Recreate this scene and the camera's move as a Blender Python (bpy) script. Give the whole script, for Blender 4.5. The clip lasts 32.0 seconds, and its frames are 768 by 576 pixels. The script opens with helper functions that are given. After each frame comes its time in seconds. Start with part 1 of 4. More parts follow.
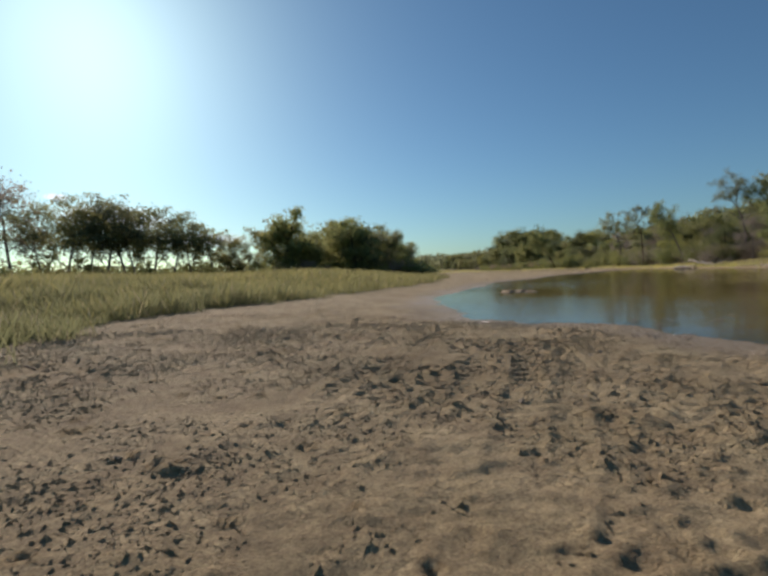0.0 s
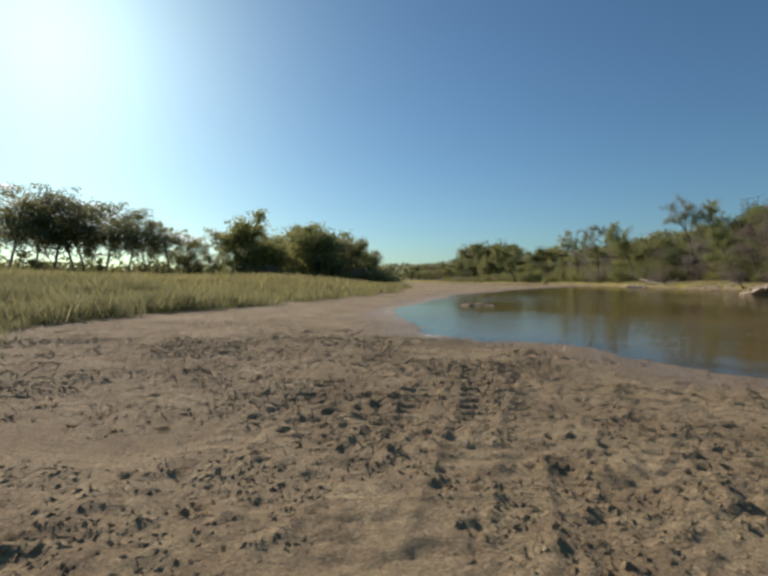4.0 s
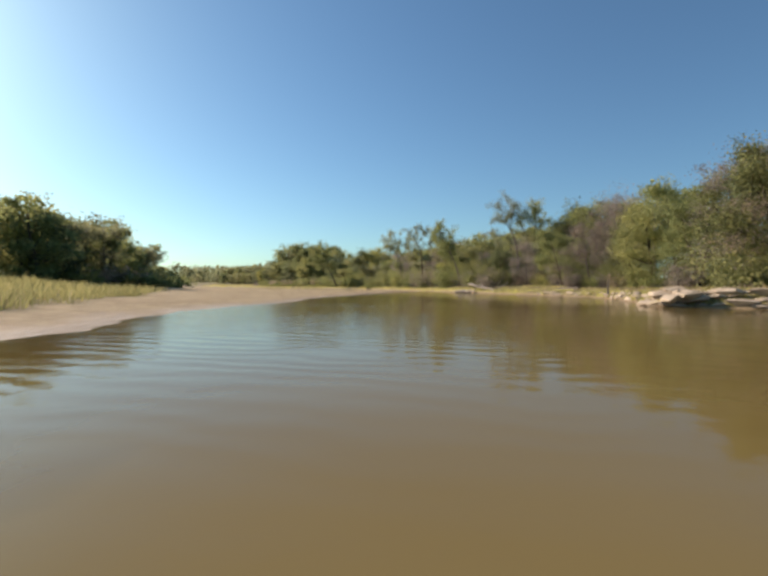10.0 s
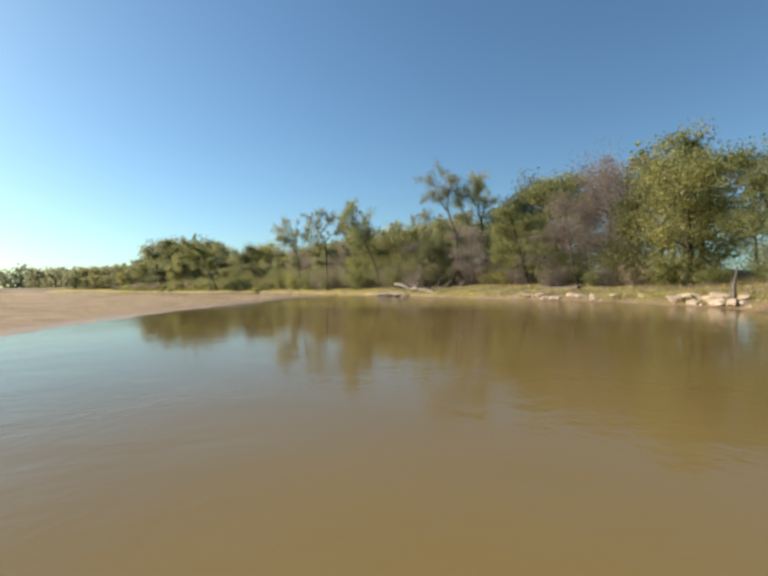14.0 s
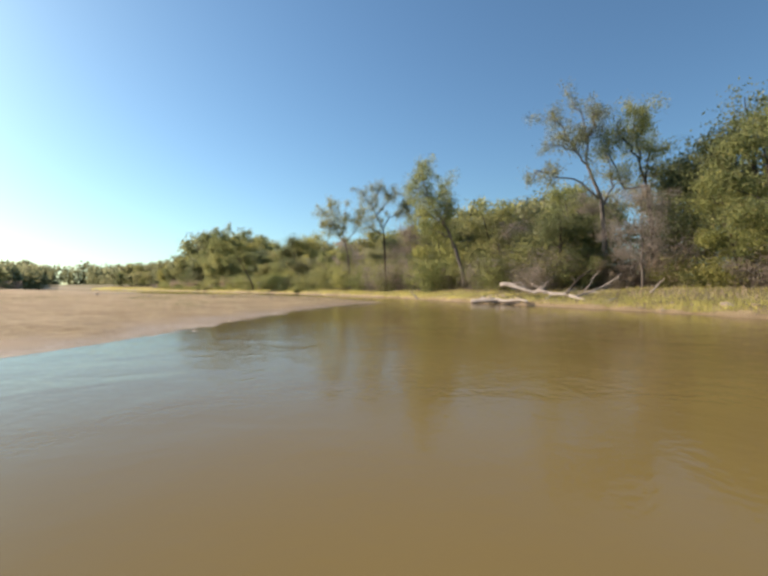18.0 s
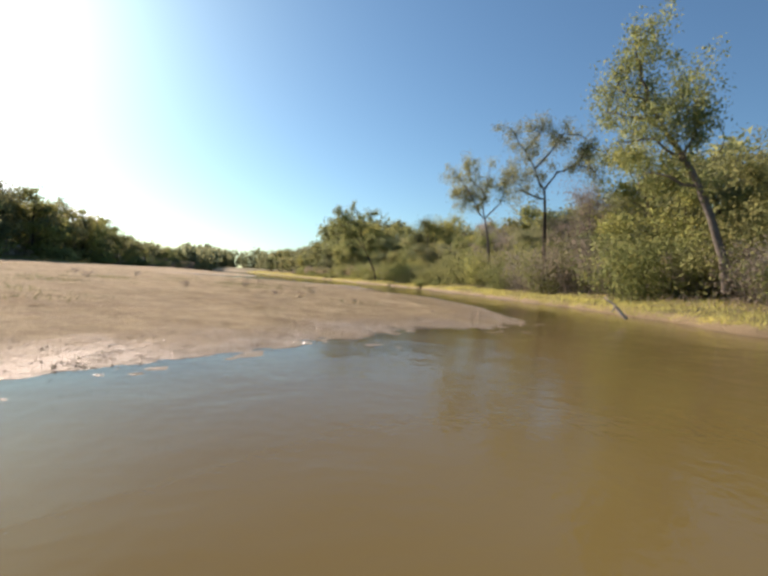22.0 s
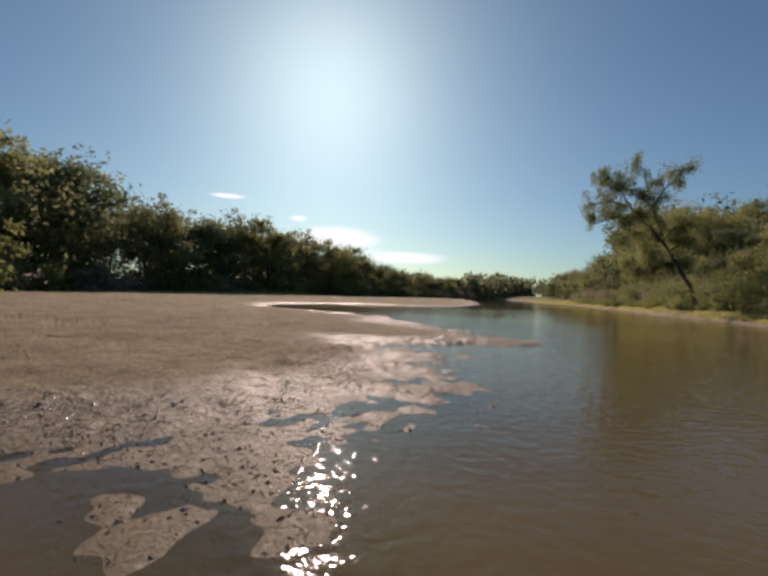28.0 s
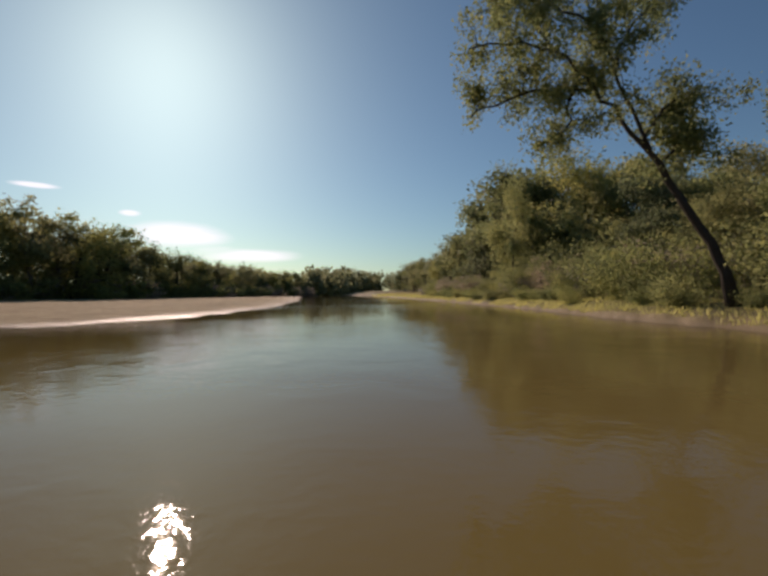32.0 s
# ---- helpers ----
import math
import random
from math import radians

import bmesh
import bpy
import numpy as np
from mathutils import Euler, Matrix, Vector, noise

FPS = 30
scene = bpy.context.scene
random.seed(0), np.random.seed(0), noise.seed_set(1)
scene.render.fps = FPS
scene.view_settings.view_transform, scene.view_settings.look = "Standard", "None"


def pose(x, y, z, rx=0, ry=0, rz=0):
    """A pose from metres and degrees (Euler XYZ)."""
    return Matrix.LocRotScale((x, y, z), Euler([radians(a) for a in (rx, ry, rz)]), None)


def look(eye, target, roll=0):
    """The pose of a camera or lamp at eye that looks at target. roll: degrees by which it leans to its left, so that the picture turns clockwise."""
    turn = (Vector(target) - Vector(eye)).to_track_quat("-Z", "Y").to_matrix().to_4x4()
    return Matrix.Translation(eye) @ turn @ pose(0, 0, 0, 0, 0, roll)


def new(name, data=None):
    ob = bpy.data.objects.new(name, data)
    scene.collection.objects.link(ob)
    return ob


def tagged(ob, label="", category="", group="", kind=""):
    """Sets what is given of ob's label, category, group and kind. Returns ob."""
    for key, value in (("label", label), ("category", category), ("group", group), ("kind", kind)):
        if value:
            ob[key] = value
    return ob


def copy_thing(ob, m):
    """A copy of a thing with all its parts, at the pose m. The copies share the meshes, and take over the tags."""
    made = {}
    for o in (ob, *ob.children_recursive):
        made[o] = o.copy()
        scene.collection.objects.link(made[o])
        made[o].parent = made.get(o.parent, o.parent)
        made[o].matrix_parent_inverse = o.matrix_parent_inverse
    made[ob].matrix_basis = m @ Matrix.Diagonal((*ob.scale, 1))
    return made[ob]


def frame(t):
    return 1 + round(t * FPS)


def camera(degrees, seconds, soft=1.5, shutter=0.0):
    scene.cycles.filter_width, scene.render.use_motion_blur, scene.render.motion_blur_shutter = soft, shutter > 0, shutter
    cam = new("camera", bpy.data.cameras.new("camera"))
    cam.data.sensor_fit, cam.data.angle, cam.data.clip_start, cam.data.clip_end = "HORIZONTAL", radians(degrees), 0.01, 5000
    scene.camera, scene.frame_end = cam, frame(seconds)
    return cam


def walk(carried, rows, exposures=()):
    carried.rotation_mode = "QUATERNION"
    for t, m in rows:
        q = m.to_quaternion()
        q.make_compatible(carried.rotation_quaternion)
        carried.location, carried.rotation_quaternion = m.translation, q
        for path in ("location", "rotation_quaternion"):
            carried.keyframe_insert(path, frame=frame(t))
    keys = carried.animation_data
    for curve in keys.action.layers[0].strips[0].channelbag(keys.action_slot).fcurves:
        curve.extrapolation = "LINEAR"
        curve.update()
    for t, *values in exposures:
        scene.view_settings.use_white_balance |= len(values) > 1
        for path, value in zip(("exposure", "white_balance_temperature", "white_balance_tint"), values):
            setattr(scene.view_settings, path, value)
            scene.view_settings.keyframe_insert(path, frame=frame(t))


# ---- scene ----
PATH = [
    (0, (0.792, -0.970, 1.301), (1.998, 8.952, 0.969), -2.21),
    (2, (0.792, -0.970, 1.301), (1.998, 8.952, 0.969), -2.21),
    (2.5, (0.800, -0.910, 1.301), (2.006, 9.011, 0.969), -2.21),
    (4.5, (1.438, 0.111, 1.393), (3.983, 9.781, 1.277), 0.31),
    (5, (1.911, 1.160, 1.355), (5.175, 10.611, 1.206), -0.44),
    (5.5, (2.433, 2.513, 1.328), (6.353, 11.711, 1.213), -0.83),
    (6, (3.176, 4.210, 1.279), (7.891, 13.027, 1.137), -1.41),
    (6.5, (3.942, 6.092, 1.187), (9.573, 14.352, 0.924), -1.78),
    (7, (4.583, 7.804, 1.156), (10.819, 15.621, 1.124), -1.69),
    (7.5, (5.531, 9.423, 1.166), (11.714, 17.283, 1.089), -0.44),
    (8, (6.734, 11.103, 1.149), (12.515, 19.262, 1.221), -0.15),
    (8.5, (8.017, 12.805, 1.141), (13.416, 21.222, 1.111), 1.13),
    (9, (9.458, 14.667, 1.139), (14.777, 23.134, 1.056), 0.86),
    (9.5, (11.070, 16.821, 1.167), (16.548, 25.187, 1.167), 0.78),
    (10, (12.689, 18.829, 1.143), (18.119, 27.226, 1.089), 0.31),
    (10.5, (14.310, 20.789, 1.142), (19.361, 29.420, 1.207), 1.35),
    (11, (15.936, 22.842, 1.127), (20.572, 31.702, 1.129), 1.24),
    (11.5, (17.630, 25.345, 1.135), (22.354, 34.159, 1.171), 0.64),
    (12, (19.383, 28.009, 1.139), (24.640, 36.515, 1.177), -0.62),
    (12.5, (20.830, 30.930, 1.129), (26.901, 38.877, 1.156), -1.72),
    (13, (22.531, 33.602, 1.133), (29.274, 40.986, 1.130), -1.19),
    (13.5, (24.205, 36.039, 1.149), (31.284, 43.102, 1.143), -0.47),
    (14, (25.756, 38.232, 1.158), (32.917, 45.211, 1.131), -0.55),
    (14.5, (27.281, 40.476, 1.148), (34.352, 47.547, 1.089), -0.60),
    (15, (28.802, 42.728, 1.135), (35.695, 49.973, 1.109), -2.01),
    (15.5, (30.267, 45.035, 1.154), (37.031, 52.400, 1.087), -1.40),
    (17.5, (37.371, 54.325, 1.165), (43.735, 62.039, 1.159), -0.51),
    (18, (39.213, 56.469, 1.161), (45.554, 64.201, 1.155), 0.16),
    (18.5, (41.021, 58.636, 1.153), (47.326, 66.398, 1.121), 0.45),
    (19, (42.607, 60.729, 1.159), (48.770, 68.604, 1.102), 0.41),
    (19.5, (44.149, 62.931, 1.146), (50.123, 70.951, 1.069), 1.04),
    (20, (45.703, 65.155, 1.109), (51.601, 73.230, 1.078), 1.34),
    (20.5, (47.446, 67.355, 1.113), (53.222, 75.518, 1.047), 1.42),
    (21, (48.877, 69.346, 1.124), (54.410, 77.674, 0.963), 2.10),
    (21.5, (50.735, 71.282, 1.126), (55.591, 80.021, 0.923), 2.86),
    (22, (53.007, 73.205, 1.070), (56.517, 82.566, 0.865), 3.53),
    (22.5, (55.336, 75.306, 1.154), (57.051, 85.157, 1.037), 1.83),
    (23, (57.724, 77.962, 1.197), (57.825, 87.961, 1.114), 2.94),
    (23.5, (59.575, 80.739, 1.261), (58.733, 90.703, 1.250), 2.42),
    (24, (61.010, 83.534, 1.275), (59.872, 93.466, 1.511), 1.04),
    (24.5, (62.055, 86.191, 1.276), (61.120, 96.147, 1.302), -0.69),
    (25, (62.694, 88.790, 1.368), (62.082, 98.771, 1.509), -0.54),
    (25.5, (63.600, 91.851, 1.372), (63.049, 101.836, 1.439), -0.96),
    (27.5, (67.085, 106.033, 1.154), (64.557, 115.707, 1.264), 1.80),
    (28, (67.977, 109.379, 1.148), (64.997, 118.924, 1.278), 1.87),
    (28.5, (68.618, 112.917, 1.155), (65.413, 122.388, 1.318), 1.22),
    (29, (69.017, 116.780, 1.163), (65.878, 126.274, 1.299), 1.44),
    (29.5, (69.115, 120.725, 1.156), (66.297, 130.320, 1.250), -0.41),
    (30, (69.080, 124.592, 1.168), (66.809, 134.330, 1.264), -0.99),
    (30.5, (69.130, 128.754, 1.172), (67.589, 138.633, 1.293), -0.81),
    (31, (69.160, 132.652, 1.146), (68.463, 142.627, 1.293), -0.74),
    (31.5, (69.282, 136.332, 1.124), (69.142, 146.330, 1.254), -1.04),
    (32, (69.733, 139.975, 1.127), (69.884, 149.973, 1.235), -0.39),
]
cam = camera(80.0, 32.0, soft=3.1)
STOPS = [(0, -0.24), (4.5, -0.07), (7, 0.56), (9, 0.53), (11, 0.46), (13, 0.52), (15, 0.75), (19, 0.73), (21, 0.73), (22, 0.58), (23, 0.2), (23.5, 0.0), (24.5, -0.2), (25.5, -0.3), (28, -0.5), (30, -0.56), (32, -0.54)]
TONES = [(0, 6450, 23), (5, 6550, 23), (8, 6900, 25), (16, 6950, 24), (21, 7100, 26), (24, 6950, 28), (28, 6950, 31), (32, 7200, 31)]   # the picture's white balance on the way
EXPOSURES = [(t, stops, float(np.interp(t, [a for a, _, _ in TONES], [b for _, b, _ in TONES])), float(np.interp(t, [a for a, _, _ in TONES], [c for _, _, c in TONES]))) for t, stops in STOPS]
walk(cam, [(t, look(eye, target, roll)) for t, eye, target, roll in PATH], EXPOSURES)

# ---- sky and sun ----
SUN_AZ, SUN_EL = -24.8, 26.4          # degrees, clockwise from +y
CLOUDS = [(-23, 6.7, 7.5, 2.0), (-15.5, 4.6, 8, 1.2), (-28.2, 8.9, 1.6, 0.5), (-36.5, 10.9, 3.0, 0.4)]   # bearing, height, half width, half height in degrees
world = bpy.data.worlds.new("daylight")
scene.world = world
world.use_nodes = True
wt = world.node_tree
wt.nodes.clear()
w_out = wt.nodes.new("ShaderNodeOutputWorld")
w_bg = wt.nodes.new("ShaderNodeBackground")
w_sky = wt.nodes.new("ShaderNodeTexSky")
w_sky.sky_type = "NISHITA"
w_sky.sun_disc = False
w_sky.sun_elevation = radians(SUN_EL)
w_sky.sun_rotation = radians(SUN_AZ)
w_sky.air_density, w_sky.dust_density, w_sky.ozone_density = 1.0, 0.72, 1.2
w_bg.inputs["Strength"].default_value = 0.086
w_tint = wt.nodes.new("ShaderNodeMix")
w_tint.data_type, w_tint.blend_type = "RGBA", "MULTIPLY"
w_tint.inputs[0].default_value = 1.0
w_tint.inputs[7].default_value = (0.57, 0.95, 1.06, 1.0)
wt.links.new(w_sky.outputs[0], w_tint.inputs[6])
# thin white cloud low over the woods, by its bearing and height
w_co = wt.nodes.new("ShaderNodeTexCoord").outputs["Generated"]


def w_math(op, a, b=0.0, clamp=False):
    node = wt.nodes.new("ShaderNodeMath")
    node.operation, node.use_clamp = op, clamp
    for sock, value in zip(node.inputs, (a, b)):
        if isinstance(value, (int, float)):
            sock.default_value = value
        else:
            wt.links.new(value, sock)
    return node.outputs[0]


w_xyz = wt.nodes.new("ShaderNodeSeparateXYZ")
wt.links.new(w_co, w_xyz.inputs[0])
w_noise = wt.nodes.new("ShaderNodeTexNoise")
w_map = wt.nodes.new("ShaderNodeMapping")
w_map.inputs["Scale"].default_value = (6.0, 6.0, 30.0)
wt.links.new(w_co, w_map.inputs["Vector"])
wt.links.new(w_map.outputs[0], w_noise.inputs["Vector"])
w_noise.inputs["Scale"].default_value, w_noise.inputs["Detail"].default_value = 1.0, 6.0
w_bear = w_math("ARCTAN2", w_xyz.outputs[0], w_xyz.outputs[1])
w_sum = 0.0
for bear, high, wide, tall in CLOUDS:
    dx = w_math("DIVIDE", w_math("SUBTRACT", w_bear, radians(bear)), radians(wide))
    dz = w_math("DIVIDE", w_math("SUBTRACT", w_xyz.outputs[2], math.sin(radians(high))), radians(tall))
    w_sum = w_math("ADD", w_sum, w_math("SUBTRACT", 1.0, w_math("ADD", w_math("MULTIPLY", dx, dx), w_math("MULTIPLY", dz, dz)), True))
w_fac = w_math("MULTIPLY", w_math("SUBTRACT", w_math("ADD", w_sum, w_noise.outputs["Fac"]), 0.85), w_math("MULTIPLY", w_sum, 2.2), True)
w_cloud = wt.nodes.new("ShaderNodeMix")
w_cloud.data_type = "RGBA"
wt.links.new(w_math("MULTIPLY", w_fac, 0.85), w_cloud.inputs[0])
wt.links.new(w_tint.outputs[2], w_cloud.inputs[6])
w_cloud.inputs[7].default_value = (16.5, 18.6, 19.6, 1.0)
wt.links.new(w_cloud.outputs[2], w_bg.inputs[0])
wt.links.new(w_bg.outputs[0], w_out.inputs[0])
sun = new("sun", bpy.data.lights.new("sun", "SUN"))
sun.data.energy, sun.data.angle, sun.data.color = 5.0, radians(0.55), (1.0, 0.89, 0.74)
_az, _el = radians(SUN_AZ), radians(SUN_EL)
SUN_DIR = Vector((math.sin(_az) * math.cos(_el), math.cos(_az) * math.cos(_el), math.sin(_el)))
sun.matrix_world = look(SUN_DIR * 400, (0, 0, 0))


# ---- materials ----
class Mat:
    """A small helper to wire node materials."""

    def __init__(self, name):
        self.m = bpy.data.materials.new(name)
        self.m.use_nodes = True
        self.t = self.m.node_tree
        self.t.nodes.clear()
        self.out = self.t.nodes.new("ShaderNodeOutputMaterial")

    def n(self, kind, **values):
        node = self.t.nodes.new("ShaderNode" + kind)
        for key, value in values.items():
            if key in ("operation", "blend_type", "data_type", "attribute_name", "feature", "noise_dimensions", "bands_direction", "wave_type"):
                setattr(node, key, value)
            else:
                node.inputs[key.replace("_", " ")].default_value = value
        return node

    def link(self, a, b):
        self.t.links.new(a, b)

    def coords(self):
        return self.t.nodes.new("ShaderNodeTexCoord").outputs["Object"]

    def noise(self, scale, detail=4.0, rough=0.6, co=None, distortion=0.0):
        node = self.n("TexNoise", Scale=scale, Detail=detail, Roughness=rough, Distortion=distortion)
        self.link(co or self.coords(), node.inputs["Vector"])
        return node.outputs["Fac"]

    def ramp(self, fac, *stops):
        node = self.t.nodes.new("ShaderNodeValToRGB")
        el = node.color_ramp.elements
        while len(el) < len(stops):
            el.new(0.5)
        for e, (p, c) in zip(el, stops):
            e.position, e.color = p, (*c, 1.0) if len(c) == 3 else c
        self.link(fac, node.inputs[0])
        return node.outputs[0]

    def mix(self, fac, a, b, blend="MIX"):
        node = self.t.nodes.new("ShaderNodeMix")
        node.data_type, node.blend_type = "RGBA", blend
        for sock, value in ((node.inputs[0], fac), (node.inputs[6], a), (node.inputs[7], b)):
            if isinstance(value, (int, float)):
                sock.default_value = value
            elif isinstance(value, tuple):
                sock.default_value = (*value, 1.0)
            else:
                self.link(value, sock)
        return node.outputs[2]

    def math(self, op, a, b=0.0, clamp=False):
        node = self.t.nodes.new("ShaderNodeMath")
        node.operation, node.use_clamp = op, clamp
        for sock, value in zip(node.inputs, (a, b)):
            if isinstance(value, (int, float)):
                sock.default_value = value
            else:
                self.link(value, sock)
        return node.outputs[0]

    def attr(self, name):
        node = self.t.nodes.new("ShaderNodeAttribute")
        node.attribute_name = name
        return node.outputs["Fac"]

    def bump(self, height, strength=0.3, distance=0.02):
        node = self.n("Bump", Strength=strength, Distance=distance)
        self.link(height, node.inputs["Height"])
        return node.outputs[0]

    def principled(self, color, rough=0.8, normal=None, spec=0.3, transl=0.0):
        node = self.t.nodes.new("ShaderNodeBsdfPrincipled")
        for key, value in (("Base Color", color), ("Roughness", rough), ("Normal", normal)):
            if value is None:
                continue
            if isinstance(value, tuple):
                node.inputs[key].default_value = (*value, 1.0)
            elif isinstance(value, (int, float)):
                node.inputs[key].default_value = value
            else:
                self.link(value, node.inputs[key])
        node.inputs["Specular IOR Level"].default_value = spec
        if transl:
            tr = self.t.nodes.new("ShaderNodeBsdfTranslucent")
            if isinstance(color, tuple):
                tr.inputs[0].default_value = (*color, 1.0)
            else:
                self.link(color, tr.inputs[0])
            mx = self.n("MixShader", Fac=transl)
            self.link(node.outputs[0], mx.inputs[1])
            self.link(tr.outputs[0], mx.inputs[2])
            self.link(mx.outputs[0], self.out.inputs[0])
        else:
            self.link(node.outputs[0], self.out.inputs[0])
        return self.m


def leaf_material(name, dark, light, odd, transl=0.74):
    """Foliage that varies from leaf to leaf and from plant to plant."""
    k = Mat(name)
    geo = k.t.nodes.new("ShaderNodeNewGeometry").outputs["Random Per Island"]
    inf = k.t.nodes.new("ShaderNodeObjectInfo").outputs["Random"]
    dark, light, odd = (tuple(v * g for v, g in zip(c, (1.35, 1.35, 1.65))) for c in (dark, light, odd))
    c = k.ramp(geo, (0.0, tuple(0.6 * a + 0.4 * b for a, b in zip(dark, light))), (0.55, light), (0.88, light), (1.0, tuple(0.5 * a + 0.5 * b for a, b in zip(light, odd))))
    shade = k.ramp(inf, (0.0, (0.78, 0.74, 0.72)), (0.5, (1.0, 1.0, 1.0)), (1.0, (1.22, 1.12, 0.9)))
    c = k.mix(1.0, c, shade, "MULTIPLY")
    patch = k.ramp(k.noise(0.5, 2.0), (0.3, (0.8, 0.82, 0.85)), (0.7, (1.15, 1.1, 1.0)))
    return k.principled(k.mix(1.0, c, patch, "MULTIPLY"), 0.62, spec=0.25, transl=transl)


def bark_material(name, a, b):
    k = Mat(name)
    n = k.noise(9.0, 6.0, 0.7, distortion=1.0)
    big = k.noise(1.1, 3.0)
    c = k.mix(k.math("MULTIPLY", big, 0.6), k.ramp(n, (0.3, a), (0.7, b)), tuple(v * 0.6 for v in a))
    return k.principled(c, 0.9, k.bump(n, 0.7, 0.04), 0.15)


LEAF = {
    "green": leaf_material("leaf_green", (0.095, 0.132, 0.046), (0.206, 0.236, 0.082), (0.404, 0.365, 0.125)),
    "olive": leaf_material("leaf_olive", (0.094, 0.115, 0.055), (0.215, 0.234, 0.108), (0.36, 0.345, 0.17)),
    "yellow": leaf_material("leaf_yellow_green", (0.120, 0.146, 0.052), (0.245, 0.265, 0.095), (0.38, 0.37, 0.14)),
    "brown": leaf_material("leaf_brown", (0.140, 0.128, 0.090), (0.270, 0.246, 0.175), (0.36, 0.30, 0.20), 0.62),
    "dark": leaf_material("leaf_dark", (0.066, 0.090, 0.040), (0.140, 0.170, 0.072), (0.240, 0.230, 0.105), 0.62),
    "grass": leaf_material("leaf_grass", (0.090, 0.108, 0.044), (0.180, 0.188, 0.080), (0.36, 0.32, 0.18)),
    "bankgrass": leaf_material("leaf_bank_grass", (0.187, 0.220, 0.064), (0.406, 0.406, 0.126), (0.500, 0.500, 0.262)),
    "straw": leaf_material("leaf_straw", (0.278, 0.228, 0.138), (0.500, 0.419, 0.270), (0.500, 0.500, 0.403), 0.25),
}
BARK = {
    "grey": bark_material("bark_grey", (0.13, 0.115, 0.095), (0.27, 0.24, 0.21)),
    "dark": bark_material("bark_dark", (0.045, 0.036, 0.028), (0.10, 0.082, 0.065)),
    "pale": bark_material("bark_pale", (0.34, 0.30, 0.25), (0.55, 0.50, 0.43)),
}


def stone_material():
    k = Mat("limestone")
    n = k.noise(3.0, 8.0, 0.65)
    fine = k.noise(28.0, 5.0, 0.7)
    inf = k.t.nodes.new("ShaderNodeObjectInfo").outputs["Random"]
    c = k.ramp(n, (0.28, (0.20, 0.165, 0.12)), (0.5, (0.42, 0.36, 0.27)), (0.75, (0.55, 0.49, 0.39)))
    c = k.mix(1.0, c, k.ramp(inf, (0.0, (0.8, 0.78, 0.74)), (1.0, (1.08, 1.05, 1.0))), "MULTIPLY")
    h = k.math("ADD", n, k.math("MULTIPLY", fine, 0.35))
    return k.principled(c, 0.88, k.bump(h, 0.8, 0.06), 0.2)


STONE = stone_material()


def ground_material():
    """Tan river sand, darker and glossier where it is wet, with soil and thatch under the grass."""
    k = Mat("river_sand")
    co = k.coords()
    wet, grass = k.attr("wet"), k.attr("grass")
    big = k.noise(0.35, 4.0, 0.6, co)
    mid = k.noise(3.2, 6.0, 0.65, co)
    fine = k.noise(38.0, 5.0, 0.75, co)
    grain = k.noise(160.0, 3.0, 0.8, co)
    sand = k.ramp(big, (0.3, (0.53, 0.41, 0.22)), (0.7, (0.645, 0.525, 0.295)))
    sand = k.mix(k.math("MULTIPLY", k.ramp(mid, (0.35, (0, 0, 0)), (0.7, (1, 1, 1))), 0.45), sand, (0.33, 0.24, 0.15))
    sand = k.mix(k.math("MULTIPLY", k.ramp(fine, (0.40, (1, 1, 1)), (0.53, (0, 0, 0))), 0.42), sand, (0.20, 0.14, 0.085))
    mud = k.ramp(mid, (0.3, (0.27, 0.192, 0.098)), (0.7, (0.37, 0.272, 0.148)))
    soil = k.ramp(mid, (0.3, (0.14, 0.13, 0.05)), (0.7, (0.26, 0.22, 0.10)))
    wetness = k.math("MULTIPLY", wet, k.ramp(mid, (0.25, (0.75, 0.75, 0.75)), (0.6, (1, 1, 1))), True)
    speck = k.ramp(k.noise(70.0, 4.0, 0.8, co), (0.36, (0.62, 0.60, 0.57)), (0.5, (1, 1, 1)), (0.68, (1.16, 1.16, 1.15)))
    sand = k.mix(1.0, sand, speck, "MULTIPLY")
    damp = k.ramp(k.noise(0.8, 5.0, 0.65, co), (0.42, (1, 1, 1)), (0.62, (0.82, 0.80, 0.76)))
    sand = k.mix(1.0, sand, damp, "MULTIPLY")
    c = k.mix(wetness, sand, mud)
    c = k.mix(grass, c, soil)
    rough = k.math("SUBTRACT", 0.95, k.math("MULTIPLY", wetness, 0.52))
    crumb = k.noise(13.0, 7.0, 0.75, co)
    lumps = k.math("MULTIPLY", k.ramp(crumb, (0.42, (0, 0, 0)), (0.62, (1, 1, 1))), 2.4)
    h = k.math("ADD", k.math("MULTIPLY", fine, 0.9), k.math("MULTIPLY", grain, 0.25))
    h = k.math("ADD", h, k.math("ADD", lumps, k.math("MULTIPLY", mid, 1.5)))
    return k.principled(c, rough, k.bump(h, 0.75, 0.030), 0.35)


